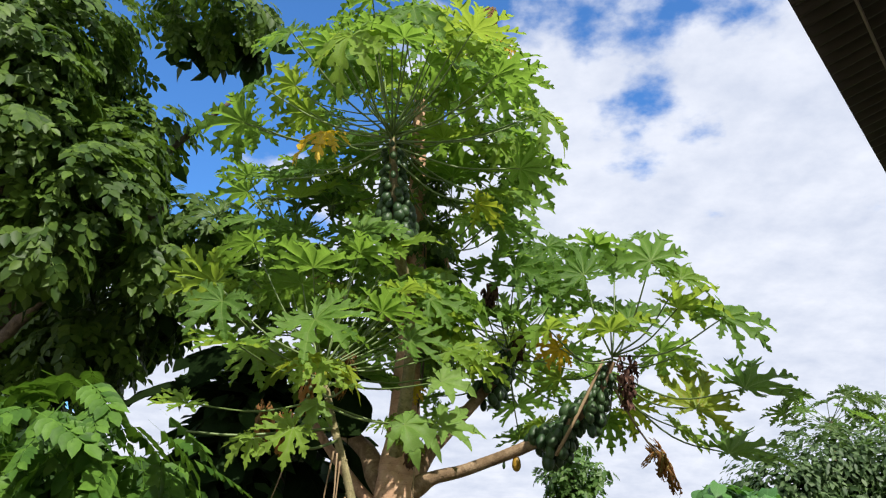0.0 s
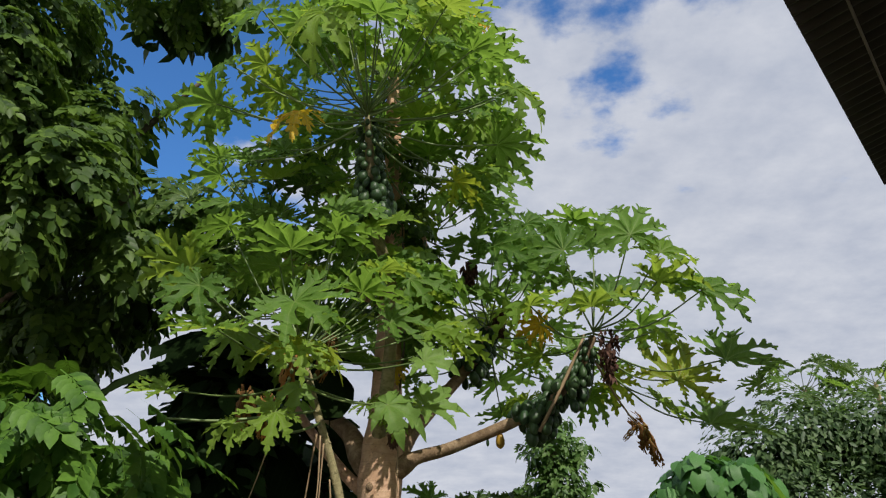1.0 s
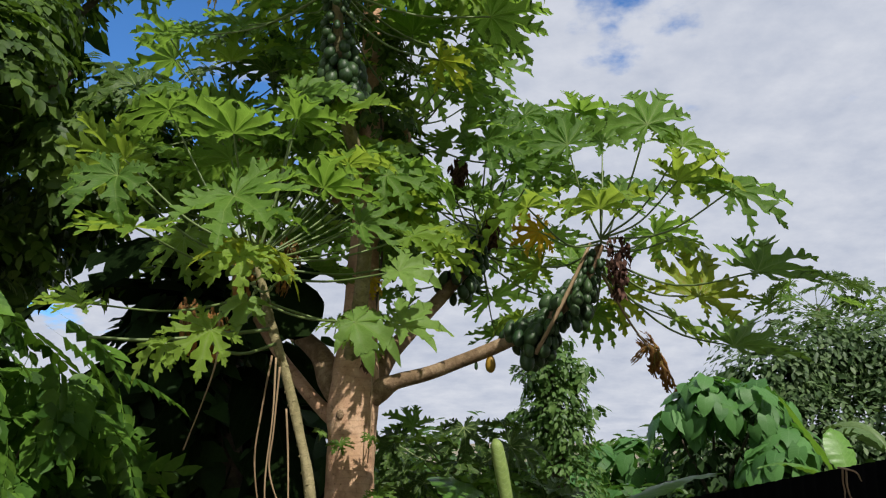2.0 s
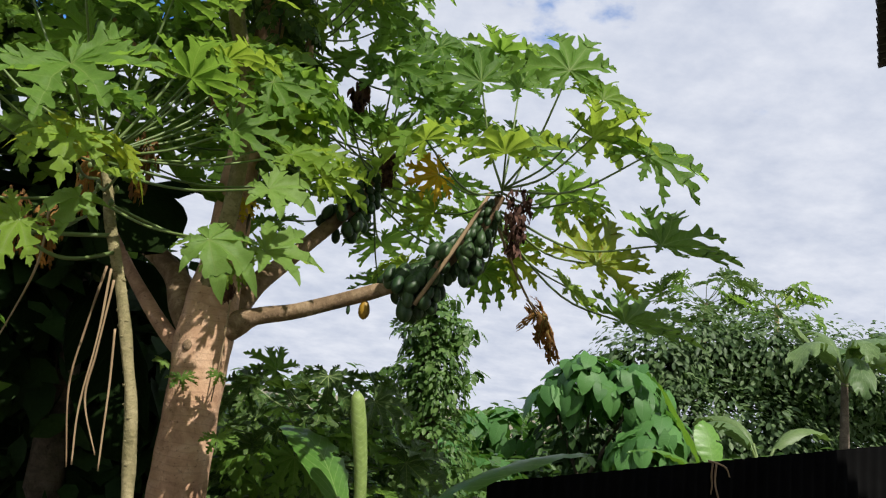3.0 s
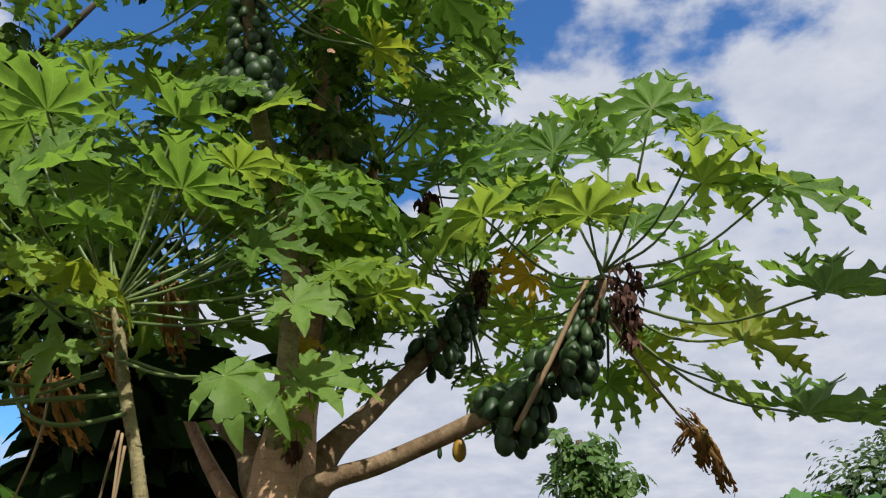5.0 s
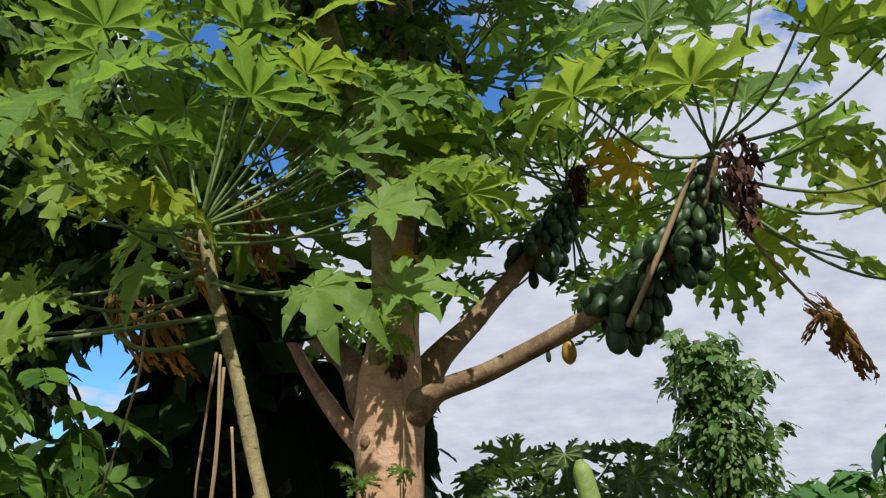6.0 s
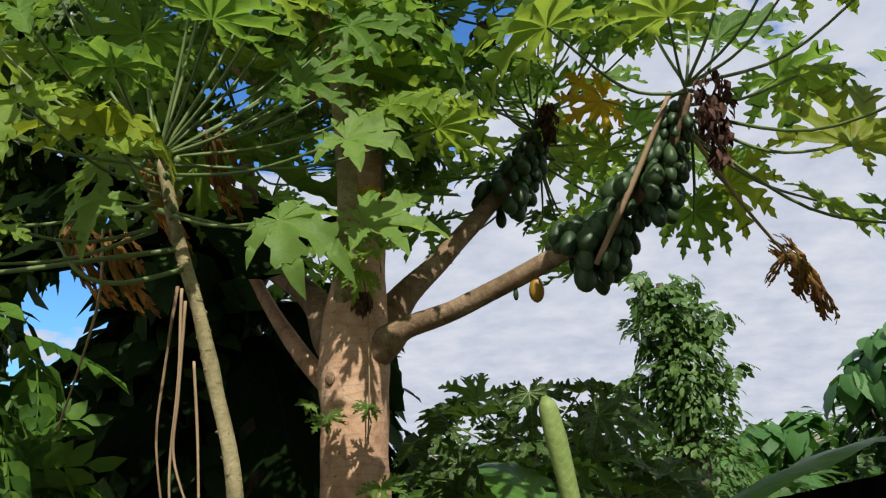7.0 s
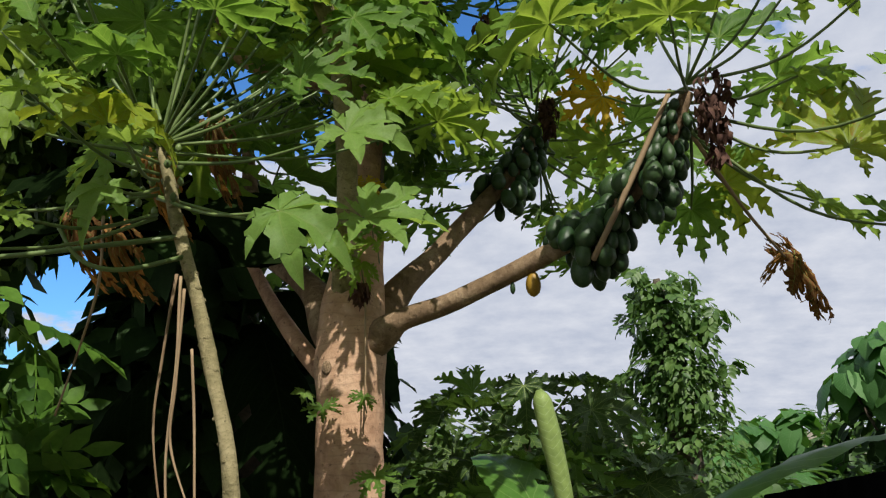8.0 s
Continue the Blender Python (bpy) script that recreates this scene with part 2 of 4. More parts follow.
# leaf colour kept very dark for shade, in thicket and crown cores
M_SHADE_LEAF = leaf_material("shade_dark_leaf", (0.010, 0.026, 0.008), (0.035, 0.075, 0.018), (0.06, 0.14, 0.015), 0.10, 0.7, True, False, gloss=0.15)
M_UNDER = leaf_material("undergrowth_leaf", (0.025, 0.065, 0.015), (0.075, 0.15, 0.03), (0.13, 0.28, 0.03), 0.25, 0.5, True, False)
M_WOOD = bark_material("tree_bark", (0.05, 0.04, 0.03), (0.10, 0.08, 0.06), (0.16, 0.13, 0.10), 30.0, 8.0)
# black base colour stands in for the shadow lying on the fence
M_BLACK_SHEET = plain_material("shade_black_sheet", (0.002, 0.002, 0.002), (0.006, 0.006, 0.006), 0.95, 5.0, 0.2, 0.0)
M_RUST_SHEET = plain_material("weathered_roof_sheet", (0.016, 0.013, 0.011), (0.045, 0.036, 0.03), 0.7, 4.0, 0.3, 0.3)
M_TIMBER = plain_material("roof_timber", (0.06, 0.04, 0.025), (0.13, 0.09, 0.06), 0.8, 10.0, 0.4)
M_WALL = plain_material("house_plaster", (0.28, 0.26, 0.23), (0.42, 0.40, 0.36), 0.85, 5.0, 0.3)
M_GROUND = plain_material("garden_ground", (0.10, 0.09, 0.055), (0.28, 0.24, 0.17), 0.95, 1.3, 0.6)
M_GRASS = leaf_material("grass_blade", (0.05, 0.11, 0.02), (0.14, 0.22, 0.05), (0.2, 0.36, 0.04), 0.25, 0.5, True, False)
M_WIRE = plain_material("old_wire", (0.16, 0.13, 0.11), (0.26, 0.22, 0.19), 0.6, 10.0, 0.1)
M_DRYFLOWER = plain_material("dried_flower_bunch", (0.045, 0.018, 0.014), (0.20, 0.10, 0.065), 0.9, 30.0, 0.6)


# ---- mesh helpers ----
def thing(name, label, category, group="", kind="", at=(0, 0, 0)):
    e = new(name)
    e.location = at
    return tagged(e, label, category, group, kind)


def mesh_of(name, verts, faces, material, uvs=None, smooth=True):
    me = bpy.data.meshes.new(name)
    me.from_pydata([tuple(v) for v in verts], [], [tuple(f) for f in faces])
    if uvs is not None:
        layer = me.uv_layers.new(name="UVMap")
        idx = np.empty(len(me.loops), dtype=np.int32)
        me.loops.foreach_get("vertex_index", idx)
        layer.data.foreach_set("uv", np.asarray(uvs, dtype=np.float32)[idx].ravel())
    me.polygons.foreach_set("use_smooth", [smooth] * len(me.polygons))
    me.materials.append(material)
    me.update()
    return me


def part(name, me, parent, label="", m=None):
    ob = new(name, me)
    ob.parent = parent
    if m is not None:
        ob.matrix_basis = m
    if label:
        ob["label"] = label
    return ob


def bend(points, per=6):
    """A smooth line through points (Catmull-Rom), with several pieces between each two."""
    p = [np.array(q, float) for q in points]
    p = [2 * p[0] - p[1], *p, 2 * p[-1] - p[-2]]
    out = []
    for i in range(1, len(p) - 2):
        for s in range(per):
            t = s / per
            a, b, c, d = p[i - 1], p[i], p[i + 1], p[i + 2]
            out.append(0.5 * (2 * b + (c - a) * t + (2 * a - 5 * b + 4 * c - d) * t * t + (3 * b - a - 3 * c + d) * t ** 3))
    out.append(p[-2])
    return np.array(out)


def tube(points, radii, sides=10, per=6, rough=0.0, seed=0, caps=True, squash=1.0):
    """Verts, faces and uvs of a tapered limb along a smooth line; rough swells it unevenly."""
    line = bend(points, per)
    rad = np.interp(np.linspace(0, len(points) - 1, len(line)), range(len(points)), radii)
    verts, uvs, faces = [], [], []
    ref = np.array((0.31, 0.17, 0.93)) if abs((line[-1] - line[0])[2]) < 0.8 * np.linalg.norm(line[-1] - line[0]) else np.array((1.0, 0.12, 0.05))
    run = 0.0
    for i, c in enumerate(line):
        d = line[min(i + 1, len(line) - 1)] - line[max(i - 1, 0)]
        d = d / (np.linalg.norm(d) + 1e-9)
        u = np.cross(d, ref); u /= np.linalg.norm(u)
        w = np.cross(d, u)
        if i:
            run += np.linalg.norm(line[i] - line[i - 1])
        for s in range(sides):
            a = 2 * math.pi * s / sides
            r = rad[i]
            if rough:
                q = c * 7.0 + (u * math.cos(a) + w * math.sin(a)) * 1.2
                r *= 1 + rough * noise.noise(Vector(q) + Vector((seed * 3.1, 0, 0)))
            verts.append(c + r * (u * math.cos(a) + w * math.sin(a) * squash))
            uvs.append((s / sides, run * 4))
    n = len(line)
    for i in range(n - 1):
        for s in range(sides):
            a, b = i * sides + s, i * sides + (s + 1) % sides
            faces.append((a, b, b + sides, a + sides))
    if caps:
        faces.append(tuple(range(sides - 1, -1, -1)))
        faces.append(tuple((n - 1) * sides + s for s in range(sides)))
    return verts, faces, uvs


def limb(name, points, radii, material, parent, label="", sides=10, per=6, rough=0.0, seed=0, squash=1.0):
    v, f, u = tube(points, radii, sides, per, rough, seed, squash=squash)
    return part(name, mesh_of(name, v, f, material, u), parent, label)


def lathe(profile, sides=12):
    verts, faces = [], []
    for r, z in profile:
        for s in range(sides):
            a = 2 * math.pi * s / sides
            verts.append((r * math.cos(a), r * math.sin(a), z))
    for i in range(len(profile) - 1):
        for s in range(sides):
            a, b = i * sides + s, i * sides + (s + 1) % sides
            faces.append((a, b, b + sides, a + sides))
    faces.append(tuple(range(sides - 1, -1, -1)))
    faces.append(tuple((len(profile) - 1) * sides + s for s in range(sides)))
    return verts, faces


def scatter(template, poses):
    """Copies of a small template (verts, faces) laid at 4 x 4 poses, as one list."""
    tv, tf = np.array(template[0], float), template[1]
    poses = np.array(poses)
    verts = (np.einsum("nij,vj->nvi", poses[:, :3, :3], tv) + poses[:, None, :3, 3]).reshape(-1, 3)
    faces = []
    for n in range(len(poses)):
        o = n * len(tv)
        faces += [tuple(o + i for i in f) for f in tf]
    return verts, faces


def axes(normal, along):
    """A turn whose z is the normal and whose x lies along, as far as it can."""
    z = Vector(normal).normalized()
    x = Vector(along) - z * Vector(along).dot(z)
    if x.length < 1e-4:
        x = z.orthogonal()
    x.normalize()
    y = z.cross(x)
    return Matrix((x, y, z)).transposed().to_4x4()


rng = random.Random(11)
SUN_DIR = _s


# ---- leaf shapes ----
LOBE = [(0.0, 0.0), (0.15, 0.06), (0.30, 0.105), (0.37, 0.090), (0.45, 0.082), (0.52, 0.112), (0.58, 0.152), (0.63, 0.178), (0.67, 0.178), (0.685, 0.155), (0.655, 0.115), (0.61, 0.078), (0.64, 0.068), (0.69, 0.068), (0.75, 0.100), (0.80, 0.134), (0.84, 0.142), (0.855, 0.120), (0.83, 0.082), (0.79, 0.054), (0.82, 0.045), (0.87, 0.052), (0.92, 0.066), (0.945, 0.052), (0.93, 0.034), (0.965, 0.026), (1.0, 0.0)]
BROAD = [(0.0, 0.0), (0.2, 0.07), (0.40, 0.14), (0.48, 0.145), (0.56, 0.165), (0.65, 0.205), (0.685, 0.175), (0.655, 0.125), (0.74, 0.108), (0.83, 0.082), (0.92, 0.046), (1.0, 0.0)]
FAN = ([0, 36, -36, 72, -72, 108, -108, 142, -142], [1.0, 0.97, 0.97, 0.88, 0.88, 0.70, 0.70, 0.46, 0.46], 20.5)
BROAD_FAN = ([0, 48, -48, 96, -96, 142, -142], [1.0, 0.86, 0.86, 0.62, 0.62, 0.38, 0.38], 26.0)


def papaya_leaf(name, seed, droop, cup, material, ragged=0.0, crumple=0.0, lift=0.0, lobe=LOBE):
    """A hand-shaped leaf of deeply cut lobes, one unit long; its stalk meets it at the origin, the main lobe runs along x."""
    r = random.Random(seed)
    mid = [min(s for s, _ in lobe[i:]) * 0.985 + 0.0009 * i for i in range(len(lobe))]
    verts, faces, uvs = [], [], []
    angles, lengths, web = BROAD_FAN if lobe is BROAD else FAN
    for a, ln in zip(angles, lengths):
        a = radians(a + r.uniform(-3, 3))
        ln *= r.uniform(0.88, 1.06)
        bendd = droop * r.uniform(0.7, 1.35)
        side_bend = r.uniform(-0.12, 0.12)
        own_lift = r.uniform(-0.22, 0.22)
        twist = r.uniform(-0.5, 0.5)
        ax, ay = Vector((math.cos(a), math.sin(a), 0)), Vector((-math.sin(a), math.cos(a), 0))

        def put(s, w, sign):
            sx = s * ln
            free = min(1.0, max(0.0, (s - 0.28) * 4))
            lat = sign * w * ln * (1.0 + ragged * r.uniform(-0.4, 0.3)) + free * side_bend * sx * sx
            rr = sx
            z = lift * rr - (bendd + lift * 0.55) * rr * rr + own_lift * max(0.0, rr - 0.34) + free * twist * lat * s + cup * abs(w) * ln * (1.5 - 3.2 * abs(w)) + 0.004 * math.sin(s * 52.0) * min(1.0, abs(w) * 9) + free * 0.055 * noise.noise(Vector((sx * 6 + seed, lat * 8, a * 3)))
            if crumple:
                z += crumple * noise.noise(Vector((sx * 5 + seed, lat * 9, a * 5)))
                lat *= 1 - 0.6 * crumple
            back = max(0.0, bendd * rr * rr * 0.35)
            p = ax * (sx - back) + ay * lat
            verts.append((p.x, p.y, z))
            uvs.append((0.5 + sign * w * 2.0, s))
            return len(verts) - 1

        rows = []
        for i, (s, w) in enumerate(lobe):
            js = r.uniform(-0.012, 0.012) if 0 < i < len(lobe) - 1 else 0.0
            # a wide fan near the stalk, so that neighbouring lobes meet
            if i in (1, 2):
                w = s * math.tan(radians(web))
            mids = mid[i]
            m = put(mids + js, 0.0, 1)
            row = [m]
            for sign in (1, -1):
                ds = js + r.uniform(-0.015, 0.015)
                h = put((mids + s + ds) * 0.5, w * 0.5, sign) if w else m
                e = put(s + ds, w, sign) if w else m
                row += [h, e]
            rows.append(row)
        for (m0, h0, e0, k0, g0), (m1, h1, e1, k1, g1) in zip(rows, rows[1:]):
            for quad in ((m0, m1, h1, h0), (h0, h1, e1, e0), (m0, k0, k1, m1), (k0, g0, g1, k1)):
                faces.append(tuple(dict.fromkeys(quad)))
    faces = [f for f in faces if len(f) > 2]
    return mesh_of(name, verts, faces, material, uvs)


LEAVES = {}
for kind in range(7):
    LEAVES[kind] = []
    for v in range(6):
        if kind == 5:
            LEAVES[kind].append(papaya_leaf("dead_leaf", 60 + v, 1.6, -0.5, M_LEAF[5], 0.6, 0.22))
        elif kind == 4:
            LEAVES[kind].append(papaya_leaf("leaf", 50 + v, 0.55, 0.35, M_LEAF[4], 0.3, 0.06))
        else:
            LEAVES[kind].append(papaya_leaf("leaf", kind * 10 + v, (0.10, 0.28, 0.34, 0.50, 0.20, 0.62)[v], 0.55, M_LEAF[kind], lift=(0.30, 0.10, 0.40, 0.05, 0.25, 0.35)[v], lobe=BROAD if kind == 3 else LOBE))


def stalk(name, a, b, r0, r1, parent, material, sag=0.12, sides=6):
    a, b = Vector(a), Vector(b)
    mid = (a + b) / 2 + Vector((0, 0, -sag * (b - a).length))
    v, f, u = tube([a, mid, b], [r0, (r0 + r1) / 2, r1], sides, 5)
    return part(name, mesh_of(name, v, f, material, u), parent)


def leaf_on(tree, base, tip, size, kind, lean=0.45, sag=0.13, normal=None, label="", r0=0.0062, along=None):
    """One papaya leaf on its long stalk."""
    base, tip = Vector(base), Vector(tip)
    out = Vector((tip.x - base.x, tip.y - base.y, 0))
    out = out.normalized() if out.length > 0.02 else Vector((rng.uniform(-1, 1), rng.uniform(-1, 1), 0)).normalized()
    if normal:
        n = Vector(normal)
    elif rng.random() < 0.55:
        n = Vector((rng.uniform(-.35, .35), rng.uniform(-.10, .40), 1.0)) + out * lean * 0.45
    else:
        n = Vector((rng.uniform(-.35, .45), rng.uniform(-1.2, -.6), 0.75)) + out * lean * 0.30
    turn = axes(n, Vector(along) if along else out + Vector((rng.uniform(-.25, .25), rng.uniform(-.25, .25), 0)))
    variant = rng.randrange(6)
    m = Matrix.Translation(tip) @ turn @ Matrix.Diagonal((size * rng.uniform(.94, 1.06), size * rng.uniform(.94, 1.06), size, 1))
    names = {4: "yellow leaf withering on its stalk", 5: "brown dried leaf hanging limp", 2: "yellowing leaf"}
    blade_ob = part("leaf", LEAVES[kind][variant], tree, label or names.get(kind, ""), m)
    pet = stalk("petiole", base, tip, r0, r0 * 0.62, tree, M_STALK_DRY if kind == 5 else M_STALK, sag)
    pet.parent = blade_ob
    pet.matrix_parent_inverse = m.inverted()


def leaf_ring(tree, centre, count, reach, size, seed, high=0.75, low=-0.25, kinds=(0, 0, 0, 1), turn=0.0, axis_rise=0.14, skip=None):
    """A rosette of leaves round a growing tip: the upper ones rise, the lower ones hang outwards."""
    r = random.Random(seed)
    for i in range(count):
        az = turn + i * 2.39996 + r.uniform(-.2, .2)
        q = (i + 0.5) / count
        el = high + (low - high) * q + r.uniform(-.12, .12)
        ln = reach * (0.62 + 0.45 * math.sqrt(q)) * r.uniform(0.85, 1.12)
        d = Vector((math.cos(az) * math.cos(el), math.sin(az) * math.cos(el), math.sin(el)))
        if skip and skip(d):
            continue
        base = Vector(centre) + Vector((d.x * 0.02, d.y * 0.02, axis_rise * (0.5 - q)))
        leaf_on(tree, base, base + d * ln, size * r.uniform(0.8, 1.12), r.choice(kinds), 0.35 + 0.5 * q, 0.08)


FRUIT_PROFILE = [(0.006, 0.50), (0.10, 0.46), (0.20, 0.36), (0.27, 0.20), (0.315, 0.0), (0.31, -0.18), (0.25, -0.34), (0.14, -0.45), (0.03, -0.50)]
FRUITS = []
for s in (1.0, 0.85, 1.15):
    v, f = lathe([(r * s, z) for r, z in FRUIT_PROFILE], 12)
    FRUITS.append(mesh_of("fruit", v, f, M_FRUIT))
v, f = lathe(FRUIT_PROFILE, 14)
RIPE = mesh_of("ripe_fruit", v, f, M_RIPE)


def fruits_on(tree, line, radius, count, big, small, seed, spread=(0, 2 * math.pi), hang=0.5):
    """Fruit crowding round a stem, largest at the lower end."""
    r = random.Random(seed)
    pts = bend(line, 8)
    for i in range(count):
        q = i / (count - 1)
        k = q * (len(pts) - 1)
        c = pts[int(k)] + (pts[min(int(k) + 1, len(pts) - 1)] - pts[int(k)]) * (k % 1)
        size = (big + (small - big) * q) * r.uniform(0.85, 1.12)
        az = i * 2.39996 + r.uniform(-.3, .3)
        d = pts[-1] - pts[0]; d = Vector(d).normalized()
        u = d.cross(Vector((0.2, 0.9, 0.3))).normalized(); w = d.cross(u)
        o = u * math.cos(az) + w * math.sin(az)
        off = radius * (1.0 - 0.45 * q) + size * 0.24 * r.uniform(0.9, 1.7)
        p = Vector(c) + o * off + Vector((0, 0, -size * hang * 0.5))
        tilt = o * 0.45 + Vector((0, 0, -1)) * 1.0
        m = Matrix.Translation(p) @ axes(-tilt, o) @ Matrix.Diagonal((size, size, size, 1))
        part("fruit", FRUITS[r.randrange(3)], tree, "", m)


# ---- ground ----
def ground_sheet():
    verts, faces = [], []
    edges = [-900, -300, -100, -40, -20, -12, -8, -6, -4, -3, -2, -1, 0, 1, 2, 3, 4, 6, 8, 12, 20, 40, 100, 300, 900]
    for y in edges:
        for x in edges:
            near = max(0.0, 1 - max(abs(x), abs(y)) / 30)
            verts.append((x, y, 0.06 * near * noise.noise(Vector((x * 0.35, y * 0.35, 2.0)))))
    n = len(edges)
    for i in range(n - 1):
        for j in range(n - 1):
            a = i * n + j
            faces.append((a, a + 1, a + n + 1, a + n))
    return new("ground", mesh_of("ground", verts, faces, M_GROUND))


tagged(ground_sheet(), "bare garden earth with weeds and grass", "ground", kind="structure")


# ---- the papaya tree ----
papaya = thing("papaya_tree", "tall branching papaya tree laden with green fruit", "papaya tree", at=(0, 0, 0))
limb("trunk", [(-0.15, -0.08, -0.05), (-0.14, -0.09, 0.7), (-0.13, -0.10, 1.3), (-0.115, -0.10, 1.75), (-0.10, -0.08, 2.0), (-0.085, -0.04, 2.5), (-0.065, 0.02, 3.2), (-0.08, 0.08, 3.9), (-0.09, 0.12, 4.42)],
     [0.18, 0.137, 0.120, 0.130, 0.100, 0.078, 0.068, 0.056, 0.04], M_TRUNK, papaya, "thick pinkish-brown trunk", 18, 8, 0.10, 1)
limb("branch", [(-0.10, -0.10, 1.68), (0.02, -0.14, 1.75), (0.10, -0.16, 1.79), (0.274, -0.175, 1.832), (0.483, -0.20, 1.905), (0.66, -0.23, 1.975), (0.841, -0.25, 2.06), (1.025, -0.275, 2.24), (1.13, -0.30, 2.44)],
     [0.074, 0.060, 0.041, 0.035, 0.033, 0.032, 0.031, 0.028, 0.022], M_BRANCH, papaya, "long bare side branch curving upwards", 12, 6, 0.10, 2)
limb("branch", [(-0.08, -0.04, 1.76), (0.044, 0.05, 1.953), (0.155, 0.163, 2.097), (0.328, 0.275, 2.315), (0.463, 0.388, 2.503), (0.53, 0.45, 2.68)],
     [0.080, 0.053, 0.042, 0.036, 0.033, 0.024], M_BRANCH, papaya, "", 12, 6, 0.10, 3)
limb("branch", [(-0.16, -0.05, 1.70), (-0.25, 0.0, 1.80), (-0.31, 0.04, 1.93), (-0.40, 0.09, 2.02), (-0.56, 0.16, 2.15), (-0.69, 0.22, 2.40), (-0.74, 0.25, 2.75)],
     [0.085, 0.070, 0.058, 0.052, 0.047, 0.038, 0.024], M_BRANCH, papaya, "", 12, 6, 0.10, 4)
limb("branch", [(-0.16, -0.06, 1.58), (-0.302, -0.02, 1.675), (-0.497, 0.1, 1.879), (-0.62, 0.20, 2.02), (-0.753, 0.3, 2.191)],
     [0.055, 0.038, 0.031, 0.028, 0.022], M_TRUNK, papaya, "broken-off bare branch stub", 10, 6, 0.08, 5)
# the thin stem that rises in front of the trunk and carries the upper fruit
limb("branch", [(-0.13, -0.14, 1.85), (-0.05, -0.30, 2.3), (-0.02, -0.48, 2.72), (-0.09, -0.62, 3.0), (-0.11, -0.72, 3.3), (-0.12, -0.85, 3.62)],
     [0.05, 0.038, 0.034, 0.034, 0.032, 0.018], M_STEM, papaya, "", 10, 6, 0.08, 6)

kv, kf = lathe([(0.05, 0.30), (0.55, 0.26), (0.95, 0.05), (1.05, -0.12)], 12)
part("knot", mesh_of("knot", kv, kf, M_BRANCH), papaya, "dark healed leaf knot", Matrix.Translation((-0.165, -0.222, 1.63)) @ axes((-0.3, -1, 0.1), (1, 0, 0)) @ Matrix.Diagonal((0.022, 0.026, 0.03, 1)))
CROWN_R, CROWN_B, CROWN_L, CROWN_W, CROWN_T, CROWN_E = (1.13, -0.30, 2.42), (0.53, 0.45, 2.64), (-0.43, -0.87, 2.22), (-0.75, 0.25, 2.75), (-0.12, -0.85, 3.62), (-0.09, 0.12, 4.35)
R_LEAVES = [
    (1.33, -0.62, 2.94, 0.30, 0), (1.48, -0.49, 2.70, 0.30, 1), (1.71, -0.55, 2.63, 0.34, 0), (1.76, -0.66, 2.22, 0.31, 0), (1.55, -0.44, 2.15, 0.29, 2), (1.76, -0.21, 1.94, 0.32, 0),
    (1.08, -0.71, 2.51, 0.32, 1), (0.98, -0.37, 2.94, 0.32, 0), (0.75, -0.79, 2.50, 0.30, 1), (1.45, -0.02, 2.56, 0.27, 0), (0.85, -0.03, 2.58, 0.18, 4), (1.12, 0.05, 2.14, 0.20, 0),
    (1.28, 0.03, 2.77, 0.30, 0), (1.24, 0.02, 2.21, 0.21, 2), (1.49, -0.59, 2.84, 0.28, 1), (1.20, -0.04, 3.07, 0.30, 0)]
B_LEAVES = [
    (0.60, 1.00, 2.40, 0.30, 0), (0.63, 0.15, 3.13, 0.31, 0), (0.79, 0.10, 3.29, 0.31, 0), (0.43, 0.13, 3.21, 0.30, 0), (0.86, 0.28, 3.03, 0.28, 0), (0.54, 0.73, 2.97, 0.27, 0),
    (0.40, -0.06, 2.79, 0.28, 0), (0.70, 0.97, 2.70, 0.27, 0), (0.13, 0.83, 2.85, 0.27, 0), (0.12, 0.22, 3.13, 0.30, 0), (1.10, 0.06, 3.28, 0.30, 0), (0.01, 0.66, 2.40, 0.26, 0)]
# how the blades of the side branch face
R_TILT = {0: (0.1, -0.95, 0.30), 1: (0.15, 0.15, 0.9), 2: (0.1, -0.8, 0.55), 3: (0.1, -0.62, 0.8), 4: (0.05, -0.85, 0.5), 5: (0.1, -0.52, 0.85), 6: (0.0, 0.30, 0.9), 7: (-0.1, -0.85, 0.5), 8: (-0.15, 0.2, 0.9), 14: (0.2, -0.8, 0.5), 11: (0.1, 0.65, 0.75), 13: (0.1, 0.7, 0.7), 9: (0.1, 0.4, 0.9), 10: (0.2, 0.75, 0.6), 12: (0.0, -0.8, 0.6), 15: (0.1, -0.9, 0.5)}
R_ALONG = {0: (-0.15, 0.2, 1.0), 14: (0.25, 0.2, 0.9), 2: (0.8, 0.2, 0.6), 4: (0.45, 0.3, 0.8), 3: (0.9, 0.3, 0.35), 5: (1.0, 0.2, 0.25), 15: (-0.3, 0.2, 0.9), 7: (-0.5, 0.2, 0.7), 13: (0.3, -0.5, -0.8), 11: (0.2, -0.4, -0.8)}
for rows, crown in ((R_LEAVES, CROWN_R), (B_LEAVES, CROWN_B)):
    for i, (x, y, z, size, kind) in enumerate(rows):
        size *= 1.16
        base = Vector(crown) + Vector((0, 0, max(-0.14, min(0.05, (z - crown[2]) * 0.25))))
        leaf_on(papaya, base, (x, y, z), size, kind, 0.35, normal=R_TILT.get(i) if crown is CROWN_R else None, along=R_ALONG.get(i) if crown is CROWN_R else None)
